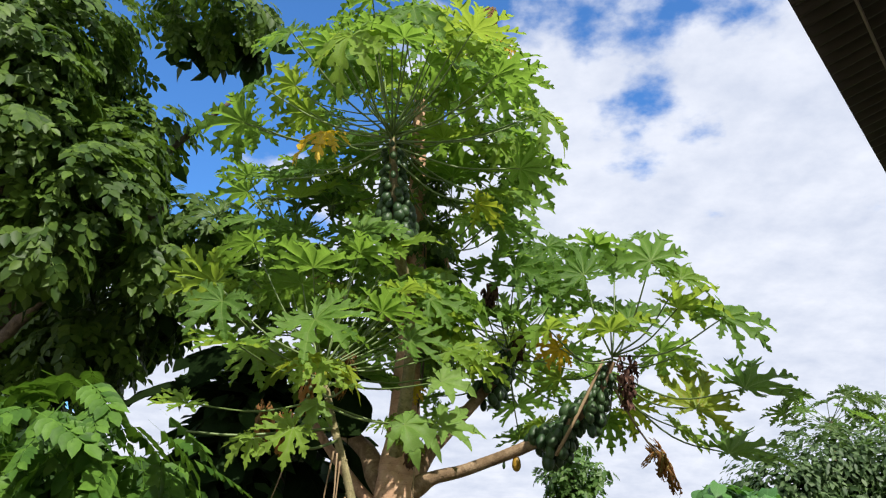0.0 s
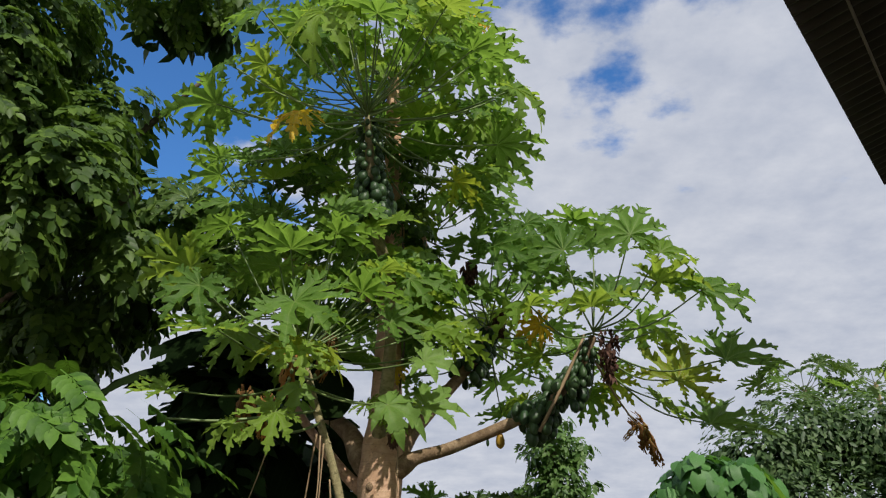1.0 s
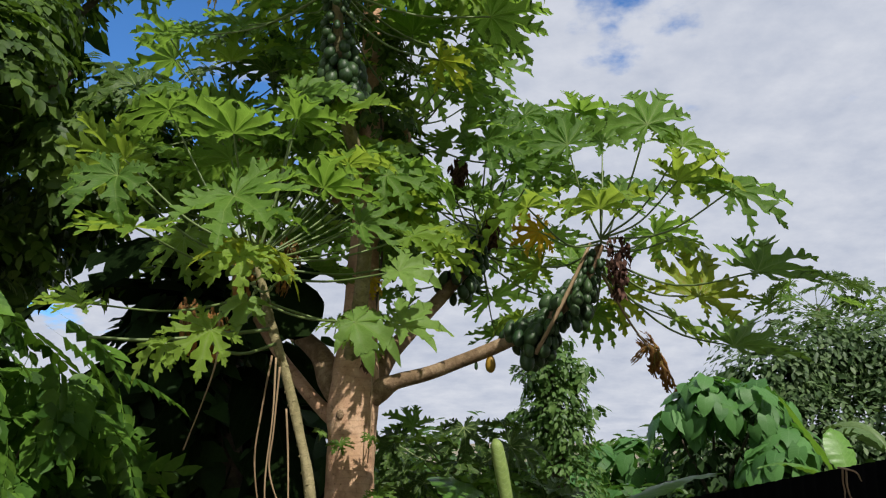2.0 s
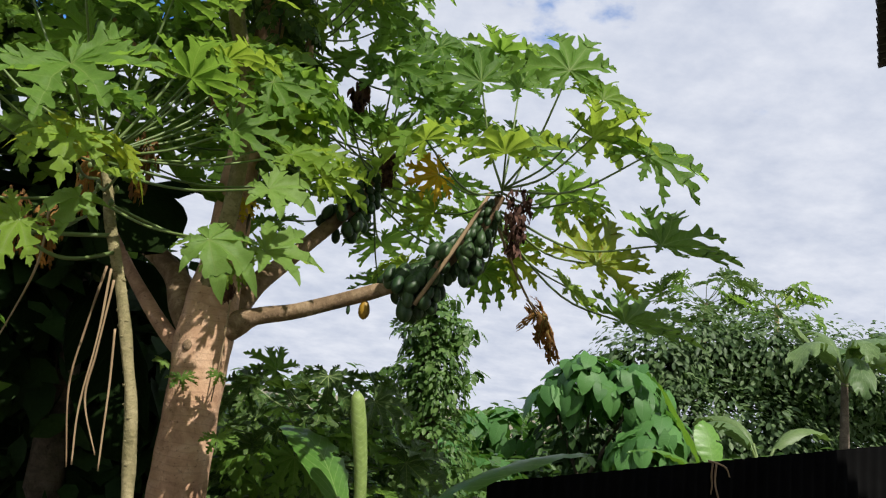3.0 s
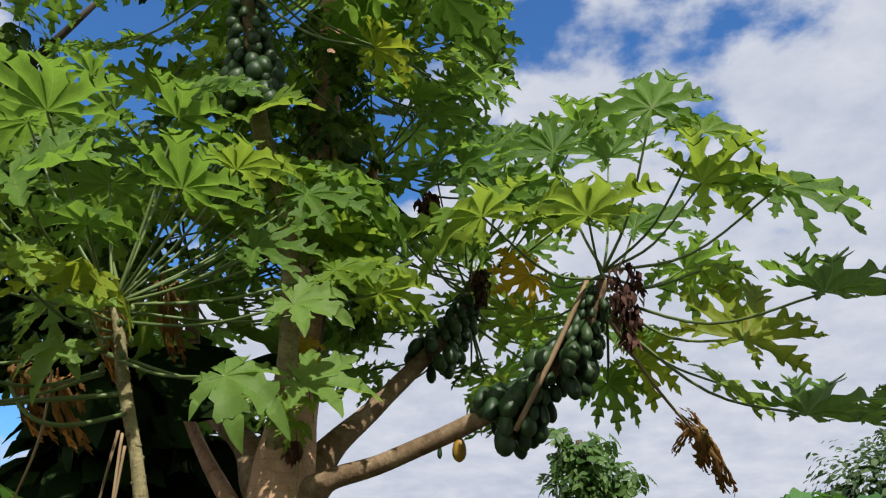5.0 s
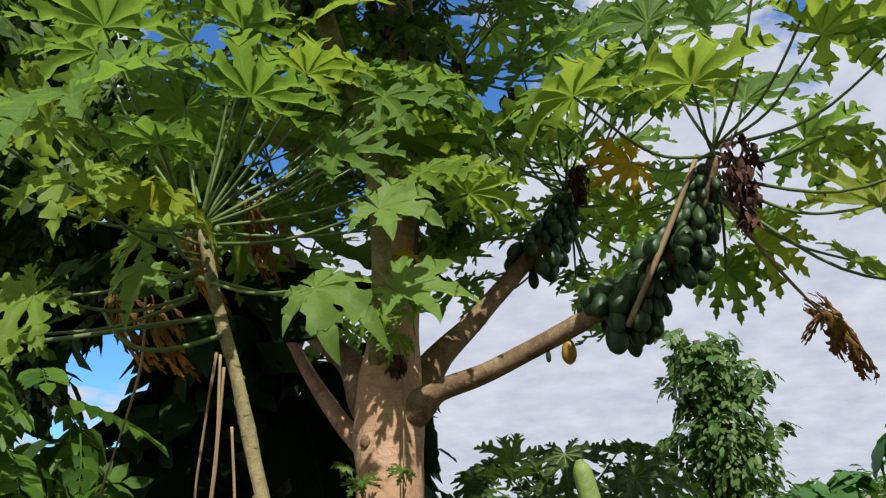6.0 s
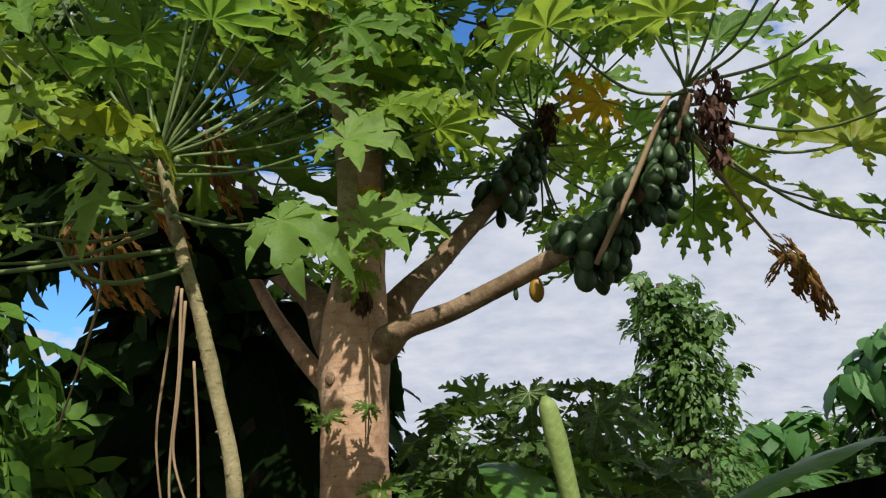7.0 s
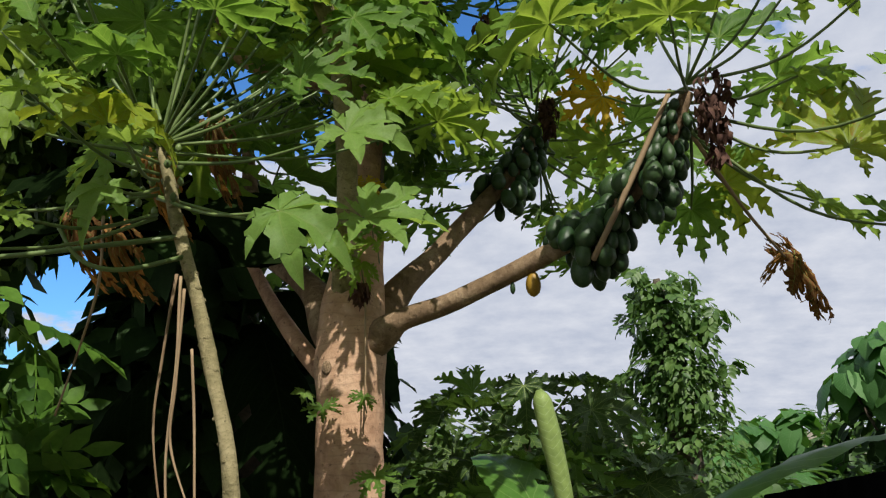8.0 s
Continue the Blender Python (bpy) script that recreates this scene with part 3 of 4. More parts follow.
limb("branch", [(-0.10, -0.02, 2.75), (-0.45, 0.18, 2.95), (-0.80, 0.30, 3.15), (-1.0, 0.35, 3.45)], [0.05, 0.042, 0.036, 0.02], M_TRUNK, papaya, "", 10, 6, 0.08, 27)
leaf_ring(papaya, (-1.0, 0.35, 3.45), 24, 0.58, 0.33, 28, 1.0, -0.8, (0, 6, 0, 1))
leaf_ring(papaya, (-0.55, 0.40, 3.05), 16, 0.60, 0.33, 29, 1.0, -0.8, (0, 6, 0))
leaf_ring(papaya, CROWN_W, 20, 0.66, 0.34, 21, 1.0, -0.6)
leaf_ring(papaya, (0.10, 0.32, 3.30), 20, 0.72, 0.34, 24, 0.9, -0.9, (0, 0, 0, 1))
leaf_ring(papaya, (0.54, 0.48, 2.56), 12, 0.50, 0.25, 34, 0.1, -0.6, (0, 0, 6), skip=lambda d: d.y < -0.5)
leaf_ring(papaya, (1.10, -0.25, 2.36), 11, 0.48, 0.23, 35, 0.1, -0.6, (0, 1, 0), skip=lambda d: d.y < 0.0)
leaf_ring(papaya, (0.52, 0.50, 2.80), 9, 0.62, 0.33, 25, 0.9, -0.2, (0, 0, 0))
limb("branch", [(-0.09, -0.03, 2.55), (0.02, 0.12, 2.85), (0.10, 0.28, 3.1), (0.10, 0.32, 3.34)], [0.05, 0.042, 0.036, 0.02], M_TRUNK, papaya, "", 10, 6, 0.08, 26)
leaf_ring(papaya, CROWN_T, 46, 0.82, 0.33, 22, 1.25, -0.25, (0, 0, 1, 0), skip=lambda d: d.y < -0.35 and d.z < 0.25)
leaf_ring(papaya, CROWN_E, 46, 0.74, 0.35, 23, 1.1, -0.75, (0, 0, 1, 0))
leaf_on(papaya, (-0.12, -0.85, 3.56), (-0.42, -1.20, 3.47), 0.30, 4, 0.7, normal=(-0.1, -0.5, 0.8))
leaf_on(papaya, (-0.12, -0.85, 3.50), (0.36, -0.70, 3.26), 0.24, 2, 0.9)
leaf_on(papaya, (-0.09, 0.12, 4.40), (0.50, 0.0, 4.80), 0.20, 4, 0.9)
leaf_on(papaya, (-0.09, 0.12, 4.42), (0.44, 0.05, 5.12), 0.18, 5, 0.9)
# the withered leaf that hangs curled from a lower stalk
stalk("petiole", (1.13, -0.28, 2.30), (1.45, 0.32, 1.99), 0.008, 0.005, papaya, M_STALK_DRY, 0.03)
for k, (at, along, wide) in enumerate((((1.48, 0.32, 1.99), (0.45, 0.05, -0.85), (0.50, 0.11, 0.10)), ((1.44, 0.31, 2.0), (-0.55, -0.1, -0.5), (0.13, 0.06, 0.10)), ((1.50, 0.32, 1.98), (0.35, 0.0, -0.9), (0.36, 0.07, 0.10)))):
    part("leaf", LEAVES[5][k], papaya, "brown and orange dried leaf hanging limp", Matrix.Translation(at) @ axes((0.2, -0.9, 0.25), along) @ Matrix.Diagonal((*wide, 1)))

fruits_on(papaya, [(0.70, -0.235, 1.985), (0.841, -0.25, 2.06), (1.025, -0.275, 2.24), (1.10, -0.29, 2.40)], 0.045, 72, 0.098, 0.055, 31, hang=0.6)
fruits_on(papaya, [(0.72, -0.25, 1.97), (0.80, -0.26, 2.0), (0.88, -0.27, 2.05)], 0.070, 26, 0.108, 0.095, 36, hang=0.5)
fruits_on(papaya, [(0.93, -0.27, 2.13), (1.0, -0.28, 2.2), (1.06, -0.29, 2.28)], 0.070, 22, 0.092, 0.08, 37, hang=0.7)
fruits_on(papaya, [(0.36, 0.30, 2.36), (0.463, 0.388, 2.503), (0.53, 0.45, 2.66)], 0.058, 56, 0.092, 0.062, 32, hang=0.8)
fruits_on(papaya, [(-0.10, -0.66, 3.12), (-0.11, -0.72, 3.3), (-0.12, -0.84, 3.60)], 0.060, 84, 0.11, 0.045, 33)
part("ripe_fruit", RIPE, papaya, "ripening yellow papaya", Matrix.Translation((0.576, -0.207, 1.870)) @ Matrix.Diagonal((0.082, 0.082, 0.090, 1)))
limb("fruit_stalk", [(0.575, -0.207, 1.95), (0.578, -0.208, 1.93), (0.576, -0.207, 1.91)], [0.004, 0.003, 0.003], M_STALK, papaya, "", 6, 3)
# a dry straight stalk leaning across the fruit
limb("dry_stalk", [(0.79, -0.36, 1.90), (0.93, -0.36, 2.15), (1.075, -0.34, 2.44)], [0.010, 0.010, 0.008], M_STALK_DRY, papaya, "straw-coloured dry leaf stalk", 7, 4)


def dry_bunch(top, length, width, seed):
    """Shrivelled flowers and bracts hanging in a limp bunch."""
    r = random.Random(seed)
    verts, faces = [], []
    for i in range(170):
        a = r.uniform(0, 2 * math.pi)
        q = r.random()
        rr = width * math.sqrt(r.random()) * (0.5 + 0.5 * math.sin(math.pi * min(1, q + 0.15)))
        c = Vector((math.cos(a) * rr, math.sin(a) * rr, -q * length))
        d = Vector((r.uniform(-.5, .5), r.uniform(-.5, .5), -1)).normalized()
        s = d.orthogonal().normalized()
        s.rotate(Matrix.Rotation(r.uniform(0, 6.3), 3, d))
        n = d.cross(s)
        ln, w = r.uniform(.03, .06), r.uniform(.006, .013)
        o = len(verts)
        for k, (f, g) in enumerate(((0, 0.2), (0.3, 1.0), (0.65, 0.8), (1.0, 0.1))):
            p = c + d * ln * f + n * (0.012 * math.sin(3 * f + i))
            verts += [p + s * w * g, p + n * w * 0.5 * g, p - s * w * g]
        for k in range(3):
            b = o + 3 * k
            faces += [(b, b + 1, b + 4, b + 3), (b + 1, b + 2, b + 5, b + 4)]
    m = mesh_of("dried_blossom", verts, faces, M_DRYFLOWER)
    return part("dried_blossom", m, papaya, "brown shrivelled flower bunch", Matrix.Translation(top))


dry_bunch((1.19, -0.40, 2.46), 0.28, 0.062, 1)
dry_bunch((-0.03, -0.245, 1.92), 0.045, 0.022, 4)
leaf_on(papaya, (-0.06, -0.13, 2.30), (-0.02, -0.20, 2.30), 0.11, 4, 0.3, 0.05, (0.2, -0.9, 0.3), "", 0.003, (0.1, -0.2, -1.0))
part("fruit", FRUITS[1], papaya, "small unripe fruit on a thread", Matrix.Translation((0.505, -0.205, 1.862)) @ Matrix.Diagonal((0.034, 0.034, 0.045, 1)))
limb("fruit_stalk", [(0.505, -0.205, 1.90), (0.506, -0.205, 1.89), (0.505, -0.205, 1.88)], [0.003, 0.0025, 0.002], M_STALK, papaya, "", 6, 3)
dry_bunch((0.60, 0.38, 2.78), 0.16, 0.035, 2)
dry_bunch((0.42, 0.05, 3.02), 0.12, 0.05, 3)
limb("hanging_thread", [(0.0, -0.27, 1.84), (-0.005, -0.265, 1.6), (-0.02, -0.255, 1.40)], [0.004, 0.003, 0.003], M_STALK_DRY, papaya, "", 5, 6)

TWIGS = [(-0.10, -0.26, 2.01, 1), (0.0, -0.28, 1.97, 1), (-0.18, -0.25, 2.08, 1), (0.03, -0.24, 2.10, 0), (-0.06, -0.30, 2.06, 1), (0.06, -0.28, 2.04, 1), (0.0, -0.27, 1.52, 0), (-0.15, -0.26, 1.49, 0), (0.04, -0.28, 1.26, 0), (-0.27, -0.14, 1.55, 3)]
for i, (x, y, z, kind) in enumerate(TWIGS):
    leaf_on(papaya, (x - 0.03, y + 0.08, z - 0.05), (x, y - 0.03, z), (0.10 if z > 1.9 else 0.07) + 0.02 * (i % 3), kind, 0.3, 0.05, (0.25 + 0.35 * math.sin(2.3 * i), -0.6, 0.75), "", 0.003)
# leaves of further shoots round the upper trunk, some in the shade-dark green
leaf_ring(papaya, (-0.08, 0.10, 3.85), 24, 0.66, 0.34, 61, 0.6, -0.7, (0, 6, 0), skip=lambda d: d.y < -0.45)
leaf_ring(papaya, (-0.20, 0.16, 3.25), 22, 0.70, 0.34, 62, 0.5, -0.6, (0, 6, 0), skip=lambda d: d.y < -0.2 or d.x > 0.25)

# ---- a young papaya beside it ----
young = thing("papaya_tree", "slender young papaya with broad light-green leaves and withered stalks", "papaya tree")
limb("trunk", [(-0.08, -0.95, -0.03), (-0.10, -0.93, 0.8), (-0.155, -0.90, 1.285), (-0.215, -0.90, 1.565), (-0.282, -0.89, 1.798), (-0.352, -0.88, 1.992), (-0.39, -0.87, 2.136), (-0.43, -0.87, 2.25)],
     [0.034, 0.025, 0.022, 0.020, 0.019, 0.019, 0.018, 0.013], M_STEM, young, "", 12, 9, 0.30, 8)
L_LEAVES = [
    (-0.08, -1.17, 2.49, 0.30, 0), (-0.35, -1.22, 2.19, 0.30, 2), (-0.31, -1.25, 2.36, 0.26, 0), (0.09, -0.45, 2.64, 0.32, 1), (0.15, -0.38, 2.53, 0.32, 1), (0.20, -0.95, 2.19, 0.24, 3),
    (0.03, -1.01, 1.97, 0.26, 3), (0.20, -0.82, 1.98, 0.27, 3), (-0.28, -1.58, 2.12, 0.20, 1), (-0.36, -1.20, 2.03, 0.18, 3), (-0.37, -1.57, 1.87, 0.20, 1), (-0.31, -1.58, 2.34, 0.32, 0),
    (-0.13, -0.60, 2.83, 0.36, 0), (-0.61, -0.72, 2.78, 0.30, 0)]
L_MORE = [
    (-0.67, -1.56, 2.24, 0.25, 1), (-0.89, -1.46, 1.99, 0.19, 1), (-0.61, -1.36, 1.85, 0.17, 1), (-0.38, -1.41, 2.64, 0.34, 0), (-0.27, -0.82, 3.05, 0.30, 0), (0.20, -0.45, 2.78, 0.34, 0),
    (0.03, -0.50, 2.80, 0.28, 3), (-0.85, -0.90, 2.96, 0.30, 0), (-0.21, -1.33, 2.08, 0.15, 3), (0.10, -0.62, 2.72, 0.30, 0), (-0.10, -0.75, 2.98, 0.28, 1), (-0.02, -0.95, 2.66, 0.26, 1), (0.22, -0.62, 2.42, 0.26, 1), (0.02, -0.85, 2.42, 0.24, 0), (-0.25, -0.95, 2.88, 0.28, 0)]
# blades that face the sun
L_TILT = {(0.20, 2.19): (0.3, -0.75, 0.55), (0.03, 1.97): (0.1, -0.7, 0.65), (0.20, 1.98): (0.35, -0.6, 0.7), (-0.67, 2.24): (0.15, -0.5, 0.8), (-0.89, 1.99): (0.1, -0.55, 0.8), (-0.61, 1.85): (0.2, -0.55, 0.8), (-0.36, 2.03): (0.2, -0.7, 0.6), (-0.28, 2.12): (0.1, -0.6, 0.7), (-0.35, 2.19): (0.05, 0.25, 0.9), (-0.08, 2.49): (0.1, 0.25, 0.9), (0.09, 2.64): (0.1, 0.10, 1.0), (0.15, 2.53): (0.3, -0.6, 0.7)}
leaf_ring(young, (-0.43, -0.87, 2.30), 9, 0.75, 0.33, 27, 1.1, 0.0, (0, 0, 1), skip=lambda d: d.y < 0.2 and d.x > -0.3)
for x, y, z, size, kind in L_LEAVES + L_MORE:
    size *= 1.05
    base = Vector(CROWN_L) + Vector((0, 0, max(-0.22, min(0.04, (z - CROWN_L[2]) * 0.5))))
    leaf_on(young, base, (x, y, z), size, kind, 0.30, 0.06, L_TILT.get((x, z)))
# two long arching stalks low on the stem, one bare
limb("petiole", [(-0.335, -0.885, 1.965), (-0.50, -1.0, 1.93), (-0.76, -1.12, 1.895), (-0.98, -1.2, 1.90)], [0.0085, 0.008, 0.007, 0.006], M_STALK, young, "", 7, 6)
limb("petiole", [(-0.32, -0.90, 1.90), (-0.40, -1.02, 1.85), (-0.47, -1.07, 1.85), (-0.53, -1.09, 1.89), (-0.58, -1.10, 1.97)], [0.0075, 0.007, 0.007, 0.006, 0.005], M_STALK, young, "", 7, 6)
DRY = [((-0.33, 1.85), (-0.365, 1.62), (-0.385, 1.42), (-0.345, 1.15)), ((-0.31, 1.84), (-0.315, 1.60), (-0.335, 1.35), (-0.325, 1.16)), ((-0.29, 1.80), (-0.305, 1.55), (-0.315, 1.38), (-0.25, 1.20)), ((-0.253, 1.63), (-0.24, 1.45), (-0.228, 1.15)), ((-0.545, 2.03), (-0.555, 1.80), (-0.664, 1.47))]
for i, line in enumerate(DRY):
    limb("dry_petiole", [(x, -0.91 - 0.012 * i, z) for x, z in line], [0.0048] + [0.0038] * (len(line) - 2) + [0.0030], M_STALK_DRY, young, "withered hanging leaf stalk", 6, 8, 0.45, i)
for x, y, z in ((-0.70, -0.90, 2.05), (-0.60, -0.84, 2.02), (-0.50, -0.80, 2.25), (-0.30, -0.80, 2.34)):
    part("leaf", LEAVES[5][1], young, "brown dried leaf hanging limp", Matrix.Translation((x, y, z)) @ axes((0.3, -0.9, 0.2), (0, 0, -1)) @ Matrix.Diagonal((0.24, 0.12, 0.22, 1)))


# corky leaf scars stepping round the young stem
sv, sf = lathe([(0.05, 0.5), (0.55, 0.28), (0.72, 0.0), (0.45, -0.35), (0.05, -0.5)], 8)
SCAR = mesh_of("leaf_scar", sv, sf, M_STEM)
STEM_LINE = [Vector(p) for p in ((-0.10, -0.93, 0.8), (-0.155, -0.90, 1.285), (-0.215, -0.90, 1.565), (-0.282, -0.89, 1.798), (-0.352, -0.88, 1.992), (-0.39, -0.87, 2.136))]
for i in range(64):
    q = 4.999 * i / 64
    p = STEM_LINE[int(q)].lerp(STEM_LINE[int(q) + 1], q % 1)
    a = i * 2.4 + rng.uniform(-.3, .3)
    s = rng.uniform(0.75, 1.25)
    part("leaf_scar", SCAR, young, "", Matrix.Translation(p + Vector((0.018 * math.cos(a), 0.018 * math.sin(a), 0))) @ Matrix.Rotation(a, 4, "Z") @ Matrix.Diagonal((0.008 * s, 0.014 * s, 0.014 * s, 1)))


# pale flower buds crowding under the growing tip
bv, bf = lathe([(0.05, 0.5), (0.35, 0.3), (0.5, 0.0), (0.35, -0.3), (0.05, -0.5)], 8)
BUD = mesh_of("flower_bud", bv, bf, M_STALK)
for i in range(16):
    a = i * 2.4
    part("flower_bud", BUD, young, "", Matrix.Translation((-0.43 + 0.07 * math.cos(a), -0.88 + 0.07 * math.sin(a), 2.24 - 0.012 * i)) @ Matrix.Diagonal((0.022, 0.022, 0.03, 1)))

# ---- trees with small leaves ----
def leaflet(length=1.0, width=0.5, fold=0.12):
    """One oval leaflet along x, folded on its midrib."""
    v = [(0, 0, 0), (0.3 * length, width * 0.46, fold * width), (0.65 * length, width * 0.44, fold * width), (length, 0, -0.06 * length), (0.65 * length, -width * 0.44, fold * width), (0.3 * length, -width * 0.46, fold * width), (0.33 * length, 0, 0), (0.66 * length, 0, -0.01)]
    f = [(0, 6, 1), (6, 7, 2, 1), (7, 3, 2), (0, 5, 6), (6, 5, 4, 7), (7, 4, 3)]
    return v, f


def compound_leaf(pairs, leaf_len, leaf_wid, rachis):
    """A feather-shaped leaf: pairs of oval leaflets and one at the end, along x."""
    lv, lf = leaflet(leaf_len, leaf_wid)
    poses = []
    for i in range(pairs):
        x = rachis * (0.3 + 0.7 * i / pairs)
        for s in (1, -1):
            poses.append(np.array(Matrix.Translation((x, 0, -0.25 * x * x / rachis)) @ Euler((s * 0.25, 0.35, s * radians(62 - 18 * i / pairs))).to_matrix().to_4x4()))
    poses.append(np.array(Matrix.Translation((rachis, 0, -0.25 * rachis)) @ Euler((0, 0.45, 0)).to_matrix().to_4x4()))
    v, f = scatter((lv, lf), poses)
    v = [tuple(p) for p in v]
    o = len(v)
    w = rachis * 0.012
    v += [(0, w, 0), (0, -w, 0), (rachis, -w * 0.4, -0.25 * rachis), (rachis, w * 0.4, -0.25 * rachis), (0.5 * rachis, w, -0.065 * rachis), (0.5 * rachis, -w, -0.065 * rachis)]
    f += [(o, o + 1, o + 5, o + 4), (o + 4, o + 5, o + 2, o + 3)]
    return v, f


def clump_poses(centres, count, seed, size, up=0.5, flat=0.8, shell=0.55, droop=0.35):
    """Poses for leaves in round uneven clumps: (x, y, z, radius) each, denser towards the outside."""
    r = random.Random(seed)
    vol = [c[3] ** 2 for c in centres]
    poses = []
    for i in range(count):
        c = r.choices(centres, vol)[0]
        d = Vector((r.gauss(0, 1), r.gauss(0, 1), r.gauss(0, 1))).normalized()
        q = shell + (1 - shell) * r.random()
        wob = 1 + 0.35 * noise.noise(d * 1.7 + Vector((c[0], c[1], c[2])))
        p = Vector(c[:3]) + Vector((d.x, d.y, d.z * flat)) * c[3] * q * wob
        n = Vector((0, 0, 1)) * up + d * 0.8 + Vector((r.uniform(-.5, .5), r.uniform(-.5, .5), r.uniform(-.3, .5)))
        along = Vector((d.x, d.y, d.z * 0.4 - droop)) + Vector((r.uniform(-.7, .7), r.uniform(-.7, .7), r.uniform(-.3, .3)))
        s = size * r.uniform(0.65, 1.2)
        poses.append(np.array(Matrix.Translation(p) @ axes(n, along) @ Matrix.Diagonal((s, s, s, 1))))
    return poses


def crown_mesh(name, template, poses, material):
    v, f = scatter(template, poses)
    return mesh_of(name, v, f, material)


BIG_COMPOUND = compound_leaf(3, 0.42, 0.24, 0.9)
TRIFOLIATE = compound_leaf(3, 0.50, 0.27, 0.8)
SIMPLE = leaflet(1.0, 0.52)
PINNATE = compound_leaf(5, 0.32, 0.17, 0.95)

# the dark tree at the side
dark_tree = thing("garden_tree", "dense dark-green shade tree with feather-shaped leaves", "tree", at=(0, 0, 0))
limb("trunk", [(-3.9, 0.9, -0.05), (-3.85, 0.9, 1.2), (-3.6, 0.8, 2.4), (-3.0, 0.4, 3.6), (-2.5, 0.2, 4.6)], [0.16, 0.13, 0.11, 0.08, 0.03], M_WOOD, dark_tree, "", 12, 6, 0.1, 11)
for i, (x, y, z) in enumerate(((-1.6, -0.4, 3.4), (-1.5, 0.3, 4.6), (-2.6, -0.6, 3.5), (-1.75, 0.4, 2.9), (-3.4, 0.9, 3.8))):
    s = Vector((-3.58 + 0.13 * i, 0.78 - 0.09 * i, 2.4 + 0.28 * i))
    e = Vector((x, y, z))
    limb("limb", [s, (s + e) / 2 + Vector((0, 0, 0.18)), e], [0.06, 0.04, 0.015], M_WOOD, dark_tree, "", 8, 5, 0.08, 12 + i)
DARK_CLUMPS = [(-2.05, -0.5, 3.45, 0.42), (-2.6, -0.6, 3.75, 0.6), (-1.85, 0.5, 3.62, 0.36), (-1.62, 0.55, 3.35, 0.30), (-2.65, 0.1, 4.1, 0.62), (-2.2, 0.3, 4.35, 0.30), (-2.7, -0.2, 4.9, 0.6), (-1.5, 0.3, 5.42, 0.24), (-3.3, 0.9, 3.3, 0.7), (-3.3, 1.0, 2.5, 0.5), (-2.5, 0.5, 2.75, 0.40), (-2.9, -0.6, 4.4, 0.7), (-2.1, -0.2, 3.9, 0.32), (-1.85, 0.2, 5.35, 0.30), (-2.05, 0.5, 3.05, 0.36), (-1.75, -0.1, 3.12, 0.26), (-2.35, -0.75, 4.2, 0.30), (-2.2, -0.7, 3.1, 0.28)]
# dark leaf core added so that the crown's hollows read as shade
part("inner_foliage", crown_mesh("inner_foliage", SIMPLE, clump_poses([(x - 0.15, y + 0.45, z - 0.05, q * 0.75) for x, y, z, q in DARK_CLUMPS], 2400, 40, 0.26, 0.4, 1.0, 0.0), M_SHADE_LEAF), dark_tree, "inner leaves coloured dark to stand for shade")["kind"] = "stuff"
part("crown", crown_mesh("crown", BIG_COMPOUND, clump_poses(DARK_CLUMPS, 3400, 41, 0.22, 0.8, 0.85, 0.55, 0.05), M_TREE_LEAF), dark_tree, "dense leaves of small oval leaflets")

# the leafy bush in front of it
bush = thing("garden_bush", "bright green bush with large oval leaflets", "bush")
for i, (x, y, z) in enumerate(((-1.55, -1.35, 1.55), (-1.8, -1.1, 1.9), (-1.25, -1.0, 1.6), (-1.75, -1.5, 1.4), (-1.35, -0.8, 1.2), (-1.60, -0.42, 1.7))):
    limb("stem", [(-1.6 + 0.05 * i, -1.1, -0.03), (-1.6, -1.15, 0.7), (x, y, z)], [0.02, 0.015, 0.006], M_WOOD, bush, "", 7, 5)
BUSH_CLUMPS = [(-1.90, -0.95, 2.05, 0.24), (-1.58, -1.05, 2.08, 0.20), (-1.72, -1.28, 1.88, 0.28), (-1.38, -1.05, 1.90, 0.24), (-1.85, -1.1, 1.6, 0.38), (-1.50, -1.1, 1.62, 0.34), (-1.22, -0.82, 1.50, 0.28), (-1.55, -1.2, 1.05, 0.5), (-1.1, -0.72, 1.08, 0.38), (-1.35, -0.5, 1.75, 0.26), (-1.6, -0.6, 1.3, 0.35)]
part("crown", crown_mesh("crown", PINNATE, clump_poses(BUSH_CLUMPS, 360, 42, 0.34, 0.6, 0.9, 0.5), M_BUSH_LEAF), bush, "feather-shaped leaves of oval leaflets")
# darker leaves fill the inside of the bush in place of shade
part("inner_foliage", crown_mesh("inner_foliage", SIMPLE, clump_poses([(x - 0.1, y + 0.35, z - 0.12, q * 0.8) for x, y, z, q in BUSH_CLUMPS], 700, 39, 0.18, 0.4, 1.0, 0.0), M_SHADE_LEAF), bush, "inner leaves coloured dark to stand for shade")["kind"] = "stuff"


